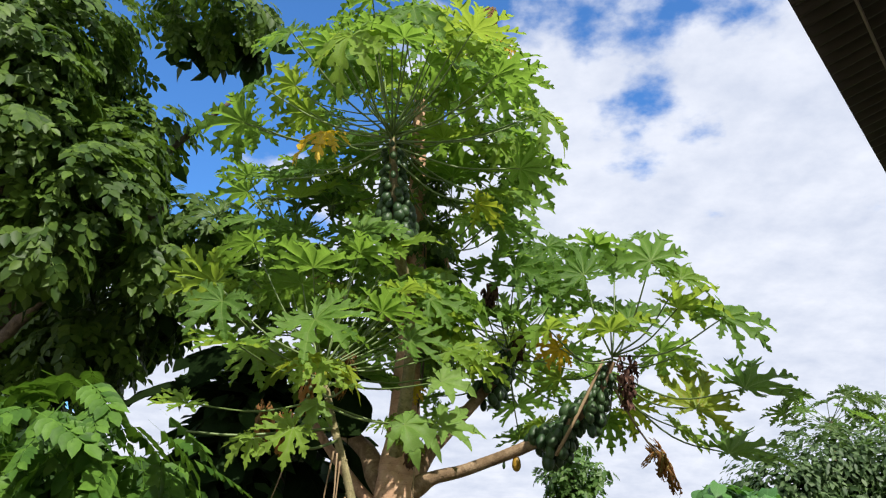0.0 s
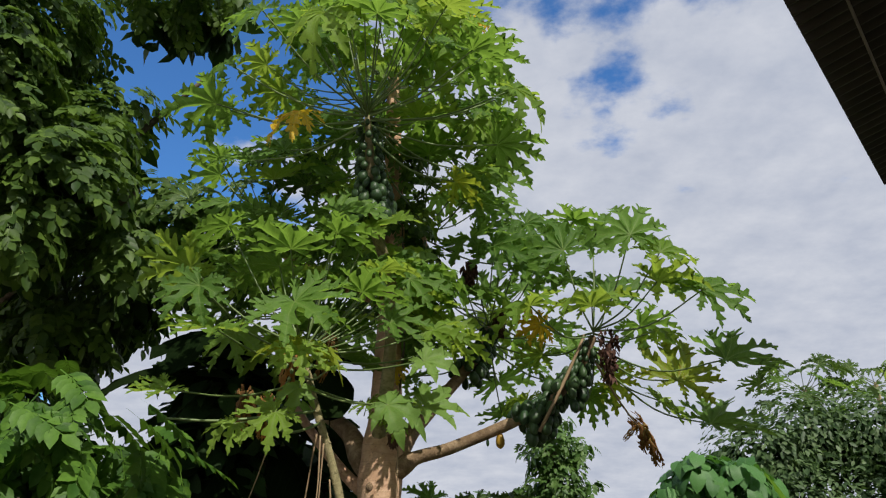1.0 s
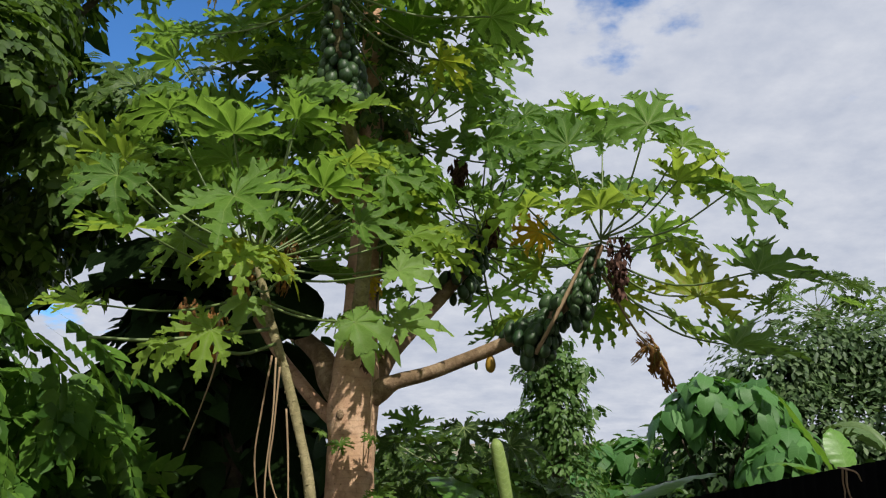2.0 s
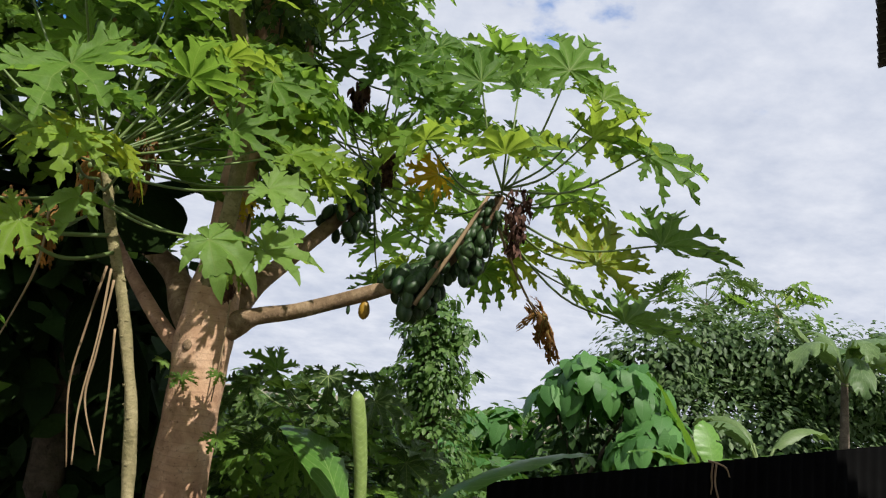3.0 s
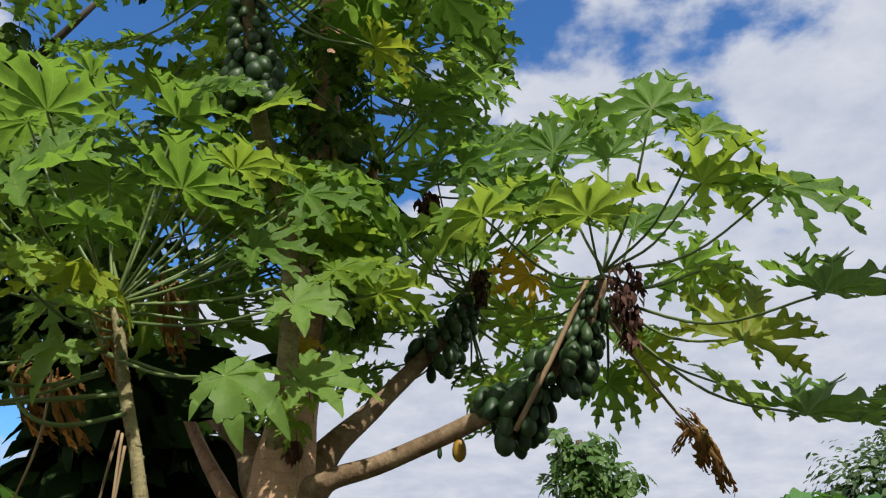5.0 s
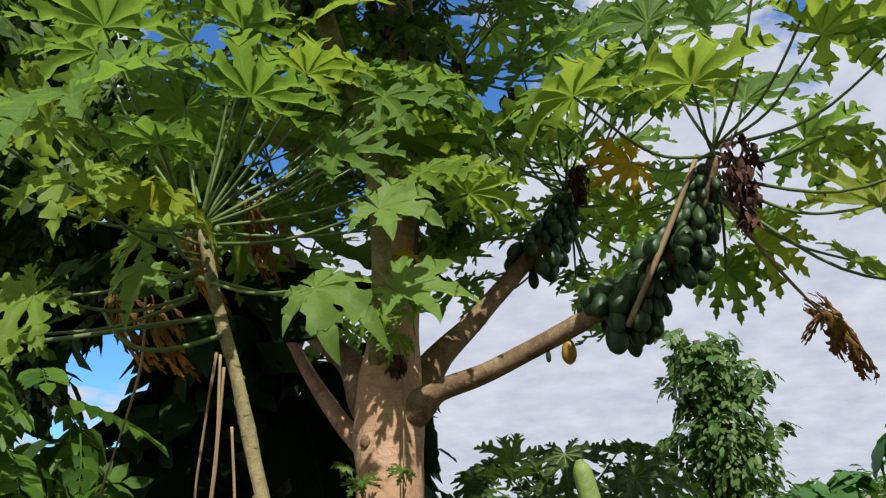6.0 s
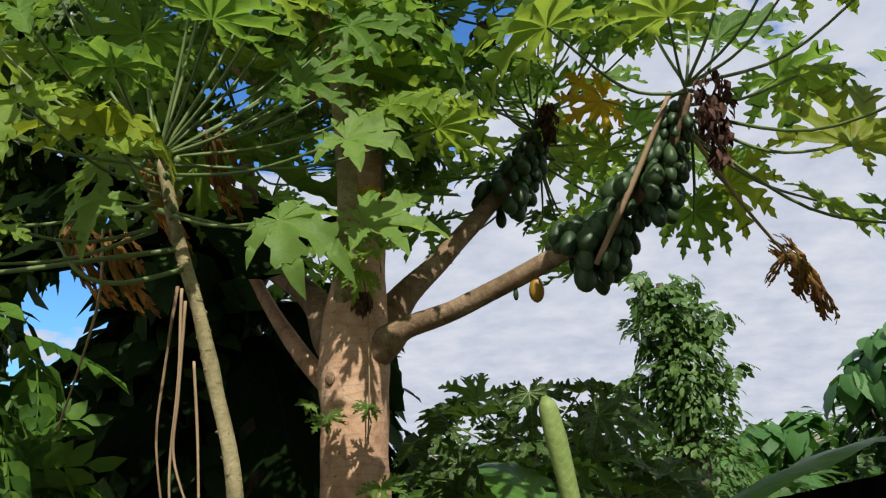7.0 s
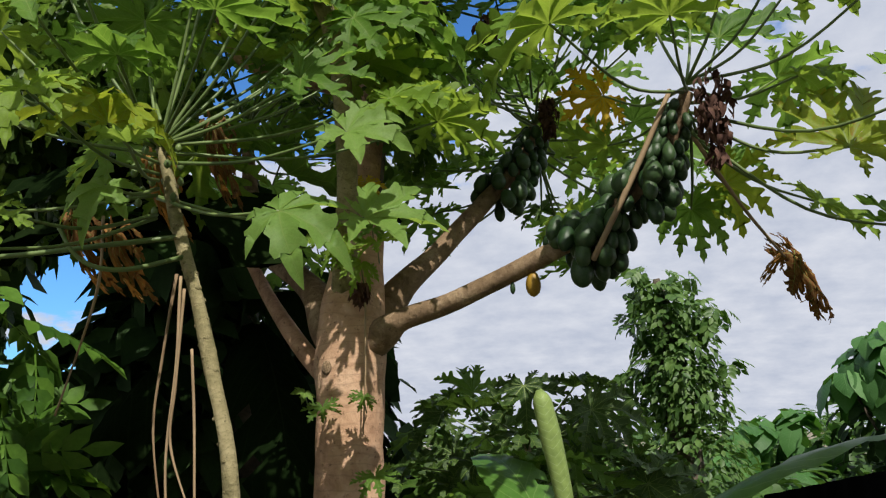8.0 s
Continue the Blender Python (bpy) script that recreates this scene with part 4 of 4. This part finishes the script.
# ---- banana plants ----
def banana_blade(name, length, width, arch, material, seed, tears=0.0, hang=0.0, cup=0.15):
    """A long paddle leaf along x, arching down, with a thick midrib groove and torn edges."""
    r = random.Random(seed)
    n = 22
    verts, faces, uvs = [], [], []
    for i in range(n + 1):
        s = i / n
        half = width * 0.5 * (math.sin(math.pi * min(1, s * 1.02 + 0.03)) ** 0.55) * (1.0 if s < 0.97 else 0.4)
        ang = arch * s
        x = length * (math.sin(ang) / arch if arch > 0.01 else s)
        z = -length * ((1 - math.cos(ang)) / arch if arch > 0.01 else 0)
        for k, w in enumerate((-1, -0.5, 0, 0.5, 1)):
            edge = abs(w)
            hz = cup * edge * half - hang * edge * edge * half * 1.3
            yy = w * half * (1 - hang * 0.45 * edge)
            jag = r.uniform(-0.012, 0.012) * length * edge * (1 + 4 * tears)
            verts.append((x + jag, yy, z + hz + r.uniform(-.01, .01) * edge))
            uvs.append((0.5 + w * 0.5, s))
    for i in range(n):
        for k in range(4):
            if tears and k in (0, 3) and r.random() < tears:
                continue
            a = i * 5 + k
            faces.append((a, a + 5, a + 6, a + 1))
    return mesh_of(name, verts, faces, material, uvs)


def banana_plant(at, height, label, leaves, material, seed, stem_r=0.09, tears=0.1, stem=None):
    """Pseudostem, midribs and paddle leaves; leaves: (azimuth, rise, length, width, arch, hang)."""
    t = thing("banana_plant", label, "banana plant")
    x, y = at
    limb("pseudostem", [(x, y, -0.04), (x + 0.01, y, height * 0.5), (x, y + 0.01, height)], [stem_r, stem_r * 0.8, stem_r * 0.45], stem or M_STEM, t, "", 12, 6, 0.05, seed)
    for i, (az, rise, ln, wd, arch, hang) in enumerate(leaves):
        a, e = radians(az), radians(rise)
        d = Vector((math.cos(a) * math.cos(e), math.sin(a) * math.cos(e), math.sin(e)))
        base = Vector((x, y, height - 0.05))
        tip = base + d * 0.28
        stem_ob = limb("leaf_stalk", [base - d * 0.04, base + d * 0.14, tip + d * 0.03], [0.022, 0.018, 0.014], M_STALK, t, "", 8, 3)
        side = Vector((-math.sin(a), math.cos(a), 0))
        m = Matrix.Translation(tip) @ axes(d.cross(side), d)
        blade_ob = part("leaf", banana_blade("leaf", ln, wd, arch, material, seed * 10 + i, tears, hang), t, "", m)
        stem_ob.parent = blade_ob
        stem_ob.matrix_parent_inverse = m.inverted()
    return t


low_banana = banana_plant((0.66, -0.32), 0.86, "young banana plant with a rolled new leaf", [(-150, 22, 0.45, 0.18, 0.9, 0.2), (12, 42, 0.95, 0.22, 0.7, 0.3), (-20, 15, 0.8, 0.22, 0.9, 0.3), (120, 50, 0.8, 0.26, 1.0, 0.2)], M_BANANA, 5, 0.06, 0.04)
limb("rolled_leaf", [(0.67, -0.32, 0.82), (0.665, -0.32, 0.98), (0.645, -0.325, 1.2), (0.615, -0.33, 1.38), (0.598, -0.33, 1.475), (0.590, -0.33, 1.51)], [0.020, 0.022, 0.028, 0.034, 0.030, 0.010], M_ROLLED, low_banana, "tightly rolled pale-green new leaf", 12, 5, 0.05, 7)

# tall old banana leaves behind the trunk, deep shade put into leaf and stem colour
old_banana = banana_plant((-1.05, 0.85), 2.15, "old banana clump with broad drooping leaves, deep shade put into their colour", [(-100, 55, 1.5, 0.6, 2.2, 0.5), (-60, 40, 1.4, 0.6, 2.0, 0.5), (-135, 40, 1.5, 0.6, 2.1, 0.5), (60, 60, 1.3, 0.5, 1.5, 0.4), (-150, 0, 1.2, 0.5, 1.3, 0.5), (-30, 0, 1.1, 0.5, 1.3, 0.5), (-110, -30, 1.2, 0.55, 0.8, 0.5), (-50, -30, 1.2, 0.55, 0.8, 0.5)], M_BANANA_SHADE, 6, 0.12, 0.05, M_WOOD)
thicket = thing("thicket", "tangle of broad-leaved shrubs, shade put into their dark leaf colour", "shrub")
for i, (x, y) in enumerate(((-1.0, 1.3), (-1.7, 1.4), (-2.5, 1.2), (-0.4, 1.5))):
    limb("stem", [(x, y, -0.04), (x + 0.05, y, 0.6), (x - 0.03, y, 1.3)], [0.03, 0.025, 0.01], M_WOOD, thicket, "", 7, 4)
# dense backdrop; the shade under the canopy is put into its leaf colour
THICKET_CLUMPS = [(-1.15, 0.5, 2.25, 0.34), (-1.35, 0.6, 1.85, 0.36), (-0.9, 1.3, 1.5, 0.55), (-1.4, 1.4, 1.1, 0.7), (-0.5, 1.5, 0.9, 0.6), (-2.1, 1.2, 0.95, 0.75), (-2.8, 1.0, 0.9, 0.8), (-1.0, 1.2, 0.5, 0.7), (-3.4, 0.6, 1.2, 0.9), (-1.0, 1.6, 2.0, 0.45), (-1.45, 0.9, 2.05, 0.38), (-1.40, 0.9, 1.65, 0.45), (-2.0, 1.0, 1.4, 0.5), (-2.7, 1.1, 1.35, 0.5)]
part("foliage", crown_mesh("foliage", SIMPLE, clump_poses(THICKET_CLUMPS, 6200, 46, 0.26, 0.4, 1.0, 0.35), M_SHADE_LEAF), thicket, "broad leaves darkened to stand for shade")
under = thing("undergrowth", "low green undergrowth along the garden's edge", "shrub", kind="stuff")
UNDER_CLUMPS = [(0.35, 1.0, 0.85, 0.42), (0.75, 1.3, 0.8, 0.4), (0.2, 1.9, 0.75, 0.6), (0.9, 2.8, 0.6, 0.7), (-0.4, 2.4, 0.9, 0.7), (1.8, 3.4, 0.5, 0.7), (2.6, 3.1, 0.35, 0.6), (-1.6, 2.8, 0.9, 0.9), (0.3, 3.8, 0.7, 0.8), (4.2, 4.4, 0.6, 0.9), (5.6, 4.6, 0.7, 1.0), (7.2, 5.2, 0.8, 1.1), (-3.2, 2.8, 0.9, 1.0), (-4.6, 2.0, 1.0, 1.1), (1.2, 6.0, 0.6, 1.0), (-1.0, 5.5, 0.7, 1.2), (1.6, 3.0, 0.7, 0.6), (2.2, 6.5, 0.8, 1.0), (0.2, 6.5, 0.8, 1.2), (3.4, 7.5, 0.8, 1.2), (2.4, 5.4, 0.5, 0.7), (1.3, 4.2, 0.6, 0.6)]
part("foliage", crown_mesh("foliage", SIMPLE, clump_poses(UNDER_CLUMPS, 13000, 47, 0.17, 0.5, 0.8, 0.5), M_UNDER), under)

scrub = thing("scrub", "distant line of green scrub", "shrub", kind="stuff")
SCRUB_CLUMPS = [(-14 + 2.2 * i, 11.0 + 1.5 * math.sin(i * 1.7), 0.6, 1.5) for i in range(15)]
part("foliage", crown_mesh("foliage", SIMPLE, clump_poses(SCRUB_CLUMPS, 7000, 49, 0.36, 0.5, 0.7, 0.4), M_UNDER), scrub)

# ---- papaya seedling behind the trunk ----
seedling = thing("papaya_tree", "low papaya tree with deeply cut leaves coloured dark for shade", "papaya tree")
limb("trunk", [(0.45, 0.75, -0.03), (0.42, 0.75, 0.7), (0.36, 0.76, 1.34)], [0.05, 0.04, 0.02], M_STEM, seedling, "", 10, 6, 0.08, 9)
# mostly kind 6, the green with shade coloured in
leaf_ring(seedling, (0.36, 0.76, 1.32), 18, 0.46, 0.27, 51, 0.75, -0.5, (6, 6, 6, 0))
leaf_ring(seedling, (0.38, 0.76, 1.05), 24, 0.60, 0.28, 52, 0.4, -0.7, (6, 6, 6, 0))
leaf_ring(seedling, (0.37, 0.76, 1.18), 22, 0.40, 0.25, 55, 0.6, -0.4, (6, 6, 0))

# ---- a climber on the upper trunk ----
climber = thing("climbing_vine", "small-leaved vine climbing the upper papaya trunk", "vine")
limb("stem", [(-0.02, -0.10, 2.1), (0.02, -0.06, 2.6), (0.0, -0.05, 3.1), (-0.02, 0.0, 3.6)], [0.008, 0.007, 0.006, 0.004], M_WOOD, climber, "", 6, 6)
CLIMB_CLUMPS = [(0.0, -0.02, 2.75, 0.15), (0.03, 0.0, 3.0, 0.17), (0.02, 0.02, 3.25, 0.17), (-0.03, 0.02, 3.5, 0.17), (-0.06, 0.05, 3.75, 0.17), (-0.06, 0.06, 3.95, 0.15), (0.05, 0.02, 2.5, 0.10)]
part("foliage", crown_mesh("foliage", TRIFOLIATE, clump_poses(CLIMB_CLUMPS, 330, 48, 0.11, 0.3, 1.0, 0.75), M_TREE_LEAF), climber, "dark small vine leaves")["kind"] = "stuff"

# ---- a post buried in climbing vine ----
vine = thing("vine_covered_stump", "tall dead stem smothered in climbing vine", "vine")
limb("stump", [(1.08, 2.05, -0.03), (1.06, 2.05, 1.0), (1.02, 2.03, 1.9), (0.98, 2.0, 2.25)], [0.12, 0.10, 0.07, 0.02], M_WOOD, vine, "", 9, 5, 0.1, 15)
VINE_CLUMPS = [(1.12, 2.0, 0.4, 0.45), (1.12, 2.0, 0.8, 0.38), (1.10, 2.0, 1.15, 0.33), (1.09, 2.0, 1.5, 0.26), (1.07, 2.0, 1.78, 0.22), (1.0, 2.0, 1.98, 0.20), (1.13, 2.0, 2.02, 0.15), (0.93, 2.0, 2.16, 0.12), (1.02, 2.0, 1.65, 0.26)]
SHOOTS = [(0.88, 2.0, 2.30, 0.09), (1.12, 2.0, 2.26, 0.09), (0.96, 2.0, 2.26, 0.10), (0.80, 2.0, 2.14, 0.08), (1.27, 2.0, 2.02, 0.08), (0.76, 2.0, 1.70, 0.09), (1.33, 2.0, 1.72, 0.08), (0.80, 2.0, 1.95, 0.07)]
part("vine_leaves", crown_mesh("vine_leaves", SIMPLE, clump_poses(VINE_CLUMPS, 6500, 43, 0.058, 0.3, 1.0, 0.6), M_VINE_LEAF), vine, "small pale-green vine leaves")
part("trailing_shoot", crown_mesh("trailing_shoot", TRIFOLIATE, clump_poses(VINE_CLUMPS[4:] + SHOOTS * 3, 150, 44, 0.12, 0.4, 1.0, 0.5), M_VINE_LEAF), vine)["kind"] = "stuff"


# ---- the bush of heart-shaped leaves ----
def heart_leaf(name, seed):
    r = random.Random(seed)
    verts, faces, uvs = [], [], []
    n = 10
    for i in range(n + 1):
        s = i / n
        w = 0.46 * math.sin(math.pi * (s * 0.80 + 0.20)) ** 0.8 * (1 - s) ** 0.25 if s < 1 else 0
        x = s - 0.12
        back = -0.16 * (1 - s) ** 3
        for k in (-1, -0.5, 0, 0.5, 1):
            verts.append((x + back * abs(k) * 1.2, k * w, -0.28 * s * s - 0.10 * abs(k) * w + 0.03 * r.uniform(-1, 1) * abs(k)))
            uvs.append((0.5 + 0.5 * k, s))
    for i in range(n):
        for k in range(4):
            a = i * 5 + k
            faces.append((a, a + 5, a + 6, a + 1))
    return mesh_of(name, verts, faces, M_HEART, uvs)


HEARTS = [heart_leaf("heart_leaf", s) for s in range(3)]


def heart_bush(at, mounds, count, size, seed, label, core):
    """Large leaves hanging like shingles over a hollow of twigs filled with shade-dark leaves."""
    t = thing("heart_leaf_bush", label, "bush", group="heart-leaved bushes")
    r = random.Random(seed)
    x0, y0 = at
    for i in range(5):
        mx, my, mz, mr = mounds[i % len(mounds)]
        limb("stem", [(x0 + r.uniform(-.2, .2), y0 + r.uniform(-.2, .2), -0.04), (x0, y0, mz * 0.5), (mx, my, mz)], [0.03, 0.025, 0.01], M_WOOD, t, "", 7, 4)
    for i in range(count):
        c = r.choices(mounds, [m[3] ** 2 for m in mounds])[0]
        az, el = r.uniform(0, 2 * math.pi), r.uniform(-0.15, 1.4)
        d = Vector((math.cos(az) * math.cos(el), math.sin(az) * math.cos(el), math.sin(el)))
        p = Vector(c[:3]) + d * c[3] * r.uniform(0.75, 1.12)
        n = d + Vector((0.05, -0.15, 0.25)) + Vector((r.uniform(-.45, .45), r.uniform(-.45, .45), r.uniform(-.3, .3)))
        s = size * r.uniform(0.65, 1.2)
        part("leaf", HEARTS[r.randrange(3)], t, "", Matrix.Translation(p) @ axes(n, Vector((d.x * 0.35 + r.uniform(-.35, .35), d.y * 0.35, -0.9))) @ Matrix.Diagonal((s, s, s, 1)))
    # core leaves whose dark colour gives the hollow its shade
    part("inner_foliage", crown_mesh("inner_foliage", SIMPLE, clump_poses(core, 500, seed + 1, 0.16, 0.4, 1.0, 0.3), M_SHADE_LEAF), t, "inner leaves coloured dark to stand for shade")["kind"] = "stuff"
    return t


heart_bush((2.75, 4.3), [(2.75, 4.2, 1.70, 0.42), (3.12, 4.12, 1.66, 0.38), (2.42, 4.25, 1.58, 0.28), (3.15, 3.72, 1.12, 0.32), (3.35, 3.9, 1.35, 0.3)], 300, 0.225, 71, "tall mound of large heart-shaped leaves hanging in layers", [(2.7, 4.45, 1.35, 0.5), (2.6, 4.4, 0.8, 0.5), (3.1, 4.3, 0.9, 0.55)])
heart_bush((1.75, 4.8), [(1.70, 4.8, 1.12, 0.34), (2.05, 4.85, 1.16, 0.36), (1.45, 4.6, 0.80, 0.34), (1.9, 4.4, 0.75, 0.3)], 130, 0.22, 72, "low dark bush of heart-shaped leaves", [(1.8, 5.0, 0.8, 0.5), (2.2, 4.9, 0.7, 0.5)])

# ---- the hedge of trees beyond ----
hedge = thing("hedge_tree", "wide grey-green tree with small leaves beyond the garden", "tree")
limb("trunk", [(5.0, 6.3, -0.05), (5.0, 6.3, 1.0), (4.9, 6.3, 2.0)], [0.14, 0.11, 0.05], M_WOOD, hedge, "", 9, 5, 0.1, 17)
HEDGE_CLUMPS = [(3.9, 6.0, 2.2, 0.75), (4.6, 6.2, 2.5, 0.75), (5.4, 6.2, 2.5, 0.8), (4.3, 5.9, 1.4, 0.9), (5.2, 5.9, 1.4, 1.0), (6.2, 6.3, 2.3, 0.9), (6.3, 6.2, 1.2, 1.0), (7.2, 6.4, 2.2, 1.0), (3.6, 6.2, 1.2, 0.8), (8.2, 6.6, 2.0, 1.1)]
# added core of dark leaves; its colour carries the shade inside the hedge
part("inner_foliage", crown_mesh("inner_foliage", SIMPLE, clump_poses([(x, y + 0.2, z - 0.1, s * 0.75) for x, y, z, s in HEDGE_CLUMPS], 2600, 50, 0.30, 0.4, 0.9, 0.0), M_SHADE_LEAF), hedge, "inner leaves coloured dark to stand for shade")["kind"] = "stuff"
part("crown", crown_mesh("crown", SIMPLE, clump_poses(HEDGE_CLUMPS, 22000, 45, 0.095, 0.4, 0.9, 0.45), M_FAR_LEAF), hedge, "small dusty green leaves")
far_banana = banana_plant((5.9, 5.2), 2.25, "tall banana plant with torn leaves", [(178, 47, 1.10, 0.13, 0.15, 0.8), (100, 70, 0.9, 0.35, 1.6, 0.5), (215, 50, 1.2, 0.46, 2.3, 0.8), (-70, 45, 1.2, 0.46, 2.3, 0.8), (10, 55, 1.2, 0.44, 2.2, 0.7), (-25, 50, 1.1, 0.42, 2.2, 0.7), (250, 35, 1.1, 0.44, 2.2, 0.8), (-105, 60, 1.0, 0.4, 2.4, 0.8)], M_BANANA_FAR, 8, 0.08, 0.25, M_WOOD)
mid_banana = banana_plant((3.57, 3.0), 1.0, "young banana plant with an upright pale leaf", [(180, 60, 0.84, 0.17, 0.08, 0.1), (100, 72, 0.45, 0.30, 0.3, 0.2), (190, 45, 0.7, 0.25, 1.2, 0.3), (60, 40, 0.8, 0.25, 1.2, 0.3)], M_BANANA, 9, 0.07, 0.05)
far_papaya = thing("papaya_tree", "distant papaya tree rising above the hedge", "papaya tree")
limb("trunk", [(4.9, 6.9, -0.04), (4.9, 6.9, 1.4), (4.92, 6.9, 3.2)], [0.08, 0.06, 0.03], M_STEM, far_papaya, "", 10, 5, 0.08, 19)
leaf_ring(far_papaya, (4.92, 6.9, 3.15), 18, 0.6, 0.34, 53, 0.9, -0.4, (0, 6, 6))

tall_papaya = thing("papaya_tree", "slim distant papaya tree behind the hedge", "papaya tree")
limb("trunk", [(6.0, 7.0, -0.04), (6.0, 7.0, 1.5), (5.95, 7.0, 3.3)], [0.08, 0.06, 0.03], M_STEM, tall_papaya, "", 10, 5, 0.08, 20)
leaf_ring(tall_papaya, (5.95, 7.0, 3.25), 16, 0.5, 0.30, 54, 0.9, -0.4, (0, 6, 3))
right_banana = banana_plant((6.9, 5.5), 2.2, "tall banana plant with drooping tattered leaves", [(-100, 60, 1.5, 0.4, 2.0, 0.6), (170, 50, 1.5, 0.4, 1.9, 0.6), (-150, 60, 1.4, 0.4, 2.0, 0.6), (-40, 60, 1.4, 0.4, 1.9, 0.6), (80, 70, 1.4, 0.4, 1.6, 0.5)], M_BANANA_FAR, 12, 0.1, 0.25, M_WOOD)
near_banana = banana_plant((4.45, 4.1), 1.2, "young banana plant with a folded drooping leaf", [(120, 70, 0.9, 0.3, 2.2, 0.7), (-160, 60, 0.9, 0.3, 2.0, 0.7), (20, 60, 0.9, 0.28, 1.8, 0.6)], M_BANANA_FAR, 13, 0.07, 0.1)

# ---- sheds and roofs ----
def corrugated(name, a, b, c, waves, depth, material, thick=0.002):
    """A wavy metal sheet: waves run across from a to b, the furrows run from a to c."""
    a, b, c = Vector(a), Vector(b), Vector(c)
    n = (b - a).cross(c - a).normalized()
    steps = waves * 6
    verts, faces = [], []
    for i in range(steps + 1):
        q = i / steps
        o = n * depth * math.sin(2 * math.pi * waves * q)
        for e in (a, c):
            for s in (0, thick):
                verts.append(e + (b - a) * q + o + n * s)
    for i in range(steps):
        k = i * 4
        faces += [(k, k + 4, k + 6, k + 2), (k + 1, k + 3, k + 7, k + 5), (k, k + 1, k + 5, k + 4), (k + 2, k + 6, k + 7, k + 3)]
    faces += [(0, 2, 3, 1), (steps * 4, steps * 4 + 1, steps * 4 + 3, steps * 4 + 2)]
    return mesh_of(name, verts, faces, material)


shed = thing("garden_shed", "low corrugated metal fence, coloured black for shade, with twigs on its edge", "fence")
part("sheet", corrugated("sheet", (1.28, 0.366, 1.135), (4.2, 0.95, 1.62), (1.28, 0.366, -0.02), 40, 0.012, M_BLACK_SHEET), shed)
for i in range(4):
    q = i / 3
    limb("post", [(1.25 + 2.9 * q, 0.42 + 0.6 * q, -0.05), (1.25 + 2.9 * q, 0.42 + 0.6 * q, 0.5), (1.25 + 2.9 * q, 0.42 + 0.6 * q, 1.05 + 0.45 * q)], [0.03, 0.03, 0.03], M_TIMBER, shed, "", 8, 2)

twig = thing("dry_twig", "pale dry rootlets caught on the black fence", "twig")
TWIG_LINES = [[(2.50, 0.59, 1.345), (2.56, 0.60, 1.335), (2.61, 0.61, 1.315), (2.63, 0.61, 1.27)], [(2.55, 0.60, 1.335), (2.545, 0.60, 1.24), (2.57, 0.60, 1.15), (2.615, 0.61, 1.075)], [(2.53, 0.60, 1.335), (2.525, 0.60, 1.27), (2.53, 0.60, 1.22), (2.525, 0.60, 1.17)]]
for pts in TWIG_LINES:
    limb("rootlet", pts, [0.006, 0.005, 0.0045, 0.003], M_STALK_DRY, twig, "", 5, 4, 0.3, 3)

# the house whose eave hangs over the path
house = thing("house", "house with a dark corrugated metal roof", "house")
E0, ED = Vector((1.63, -2.30, 3.40)), Vector((0.533, 0.846, 0.0))
UP = Vector((0.846, -0.533, 0.0)) * 2.6 + Vector((0, 0, 0.75))
part("roof", corrugated("roof", E0 - ED * 4.0, E0 + ED * 2.6, E0 - ED * 4.0 + UP, 78, 0.022, M_RUST_SHEET), house, "weathered corrugated roof sheets")
WIRE = [E0 - ED * 3.9 + UP * 0.08 - Vector((0, 0, 0.04)), E0 - ED * 0.6 + UP * 0.08 - Vector((0, 0, 0.045)), E0 + ED * 2.5 + UP * 0.08 - Vector((0, 0, 0.04))]
limb("wire", WIRE, [0.007, 0.007, 0.007], M_WIRE, house, "thin pale wire under the roof", 6, 3)
for k in (0.75, 1.5, 2.4):
    o = UP * (k / 2.7) - Vector((0, 0, 0.07))
    limb("purlin", [E0 - ED * 3.95 + o, E0 - ED * 0.7 + o, E0 + ED * 2.55 + o], [0.04, 0.04, 0.04], M_TIMBER, house, "", 4, 2)
wv = []
WA, WB = E0 - ED * 3.8 + UP * 0.45, E0 + ED * 2.3 + UP * 0.45
wn_ = Vector((0.846, -0.533, 0)) * 0.14
for p in (WA, WB):
    for s in (0, 1):
        for z in (-0.05, 3.58):
            wv.append((p.x + wn_.x * s, p.y + wn_.y * s, z))
part("wall", mesh_of("wall", wv, [(0, 1, 5, 4), (2, 6, 7, 3), (0, 2, 3, 1), (4, 5, 7, 6), (1, 3, 7, 5), (0, 4, 6, 2)], M_WALL, None, False), house, "plastered house wall")

# ---- weeds ----
blade = ([(0, 0.012, 0), (0, -0.012, 0), (0.5, -0.009, 0.03), (0.5, 0.009, 0.03), (1.0, 0, -0.12)], [(0, 1, 2, 3), (3, 2, 4)])
r = random.Random(90)
gp = []
for i in range(9000):
    x, y = r.uniform(-3.5, 5.0), r.uniform(-2.2, 5.0)
    d = Vector((r.uniform(-.6, .6), r.uniform(-.6, .6), 1)).normalized()
    s = r.uniform(0.12, 0.4)
    gp.append(np.array(Matrix.Translation((x, y, -0.05)) @ axes(d.orthogonal(), d) @ Matrix.Diagonal((s, s, s, 1))))
tagged(new("weeds", crown_mesh("weeds", blade, gp, M_GRASS)), "rank green weeds and grass on the ground", "grass", kind="stuff")
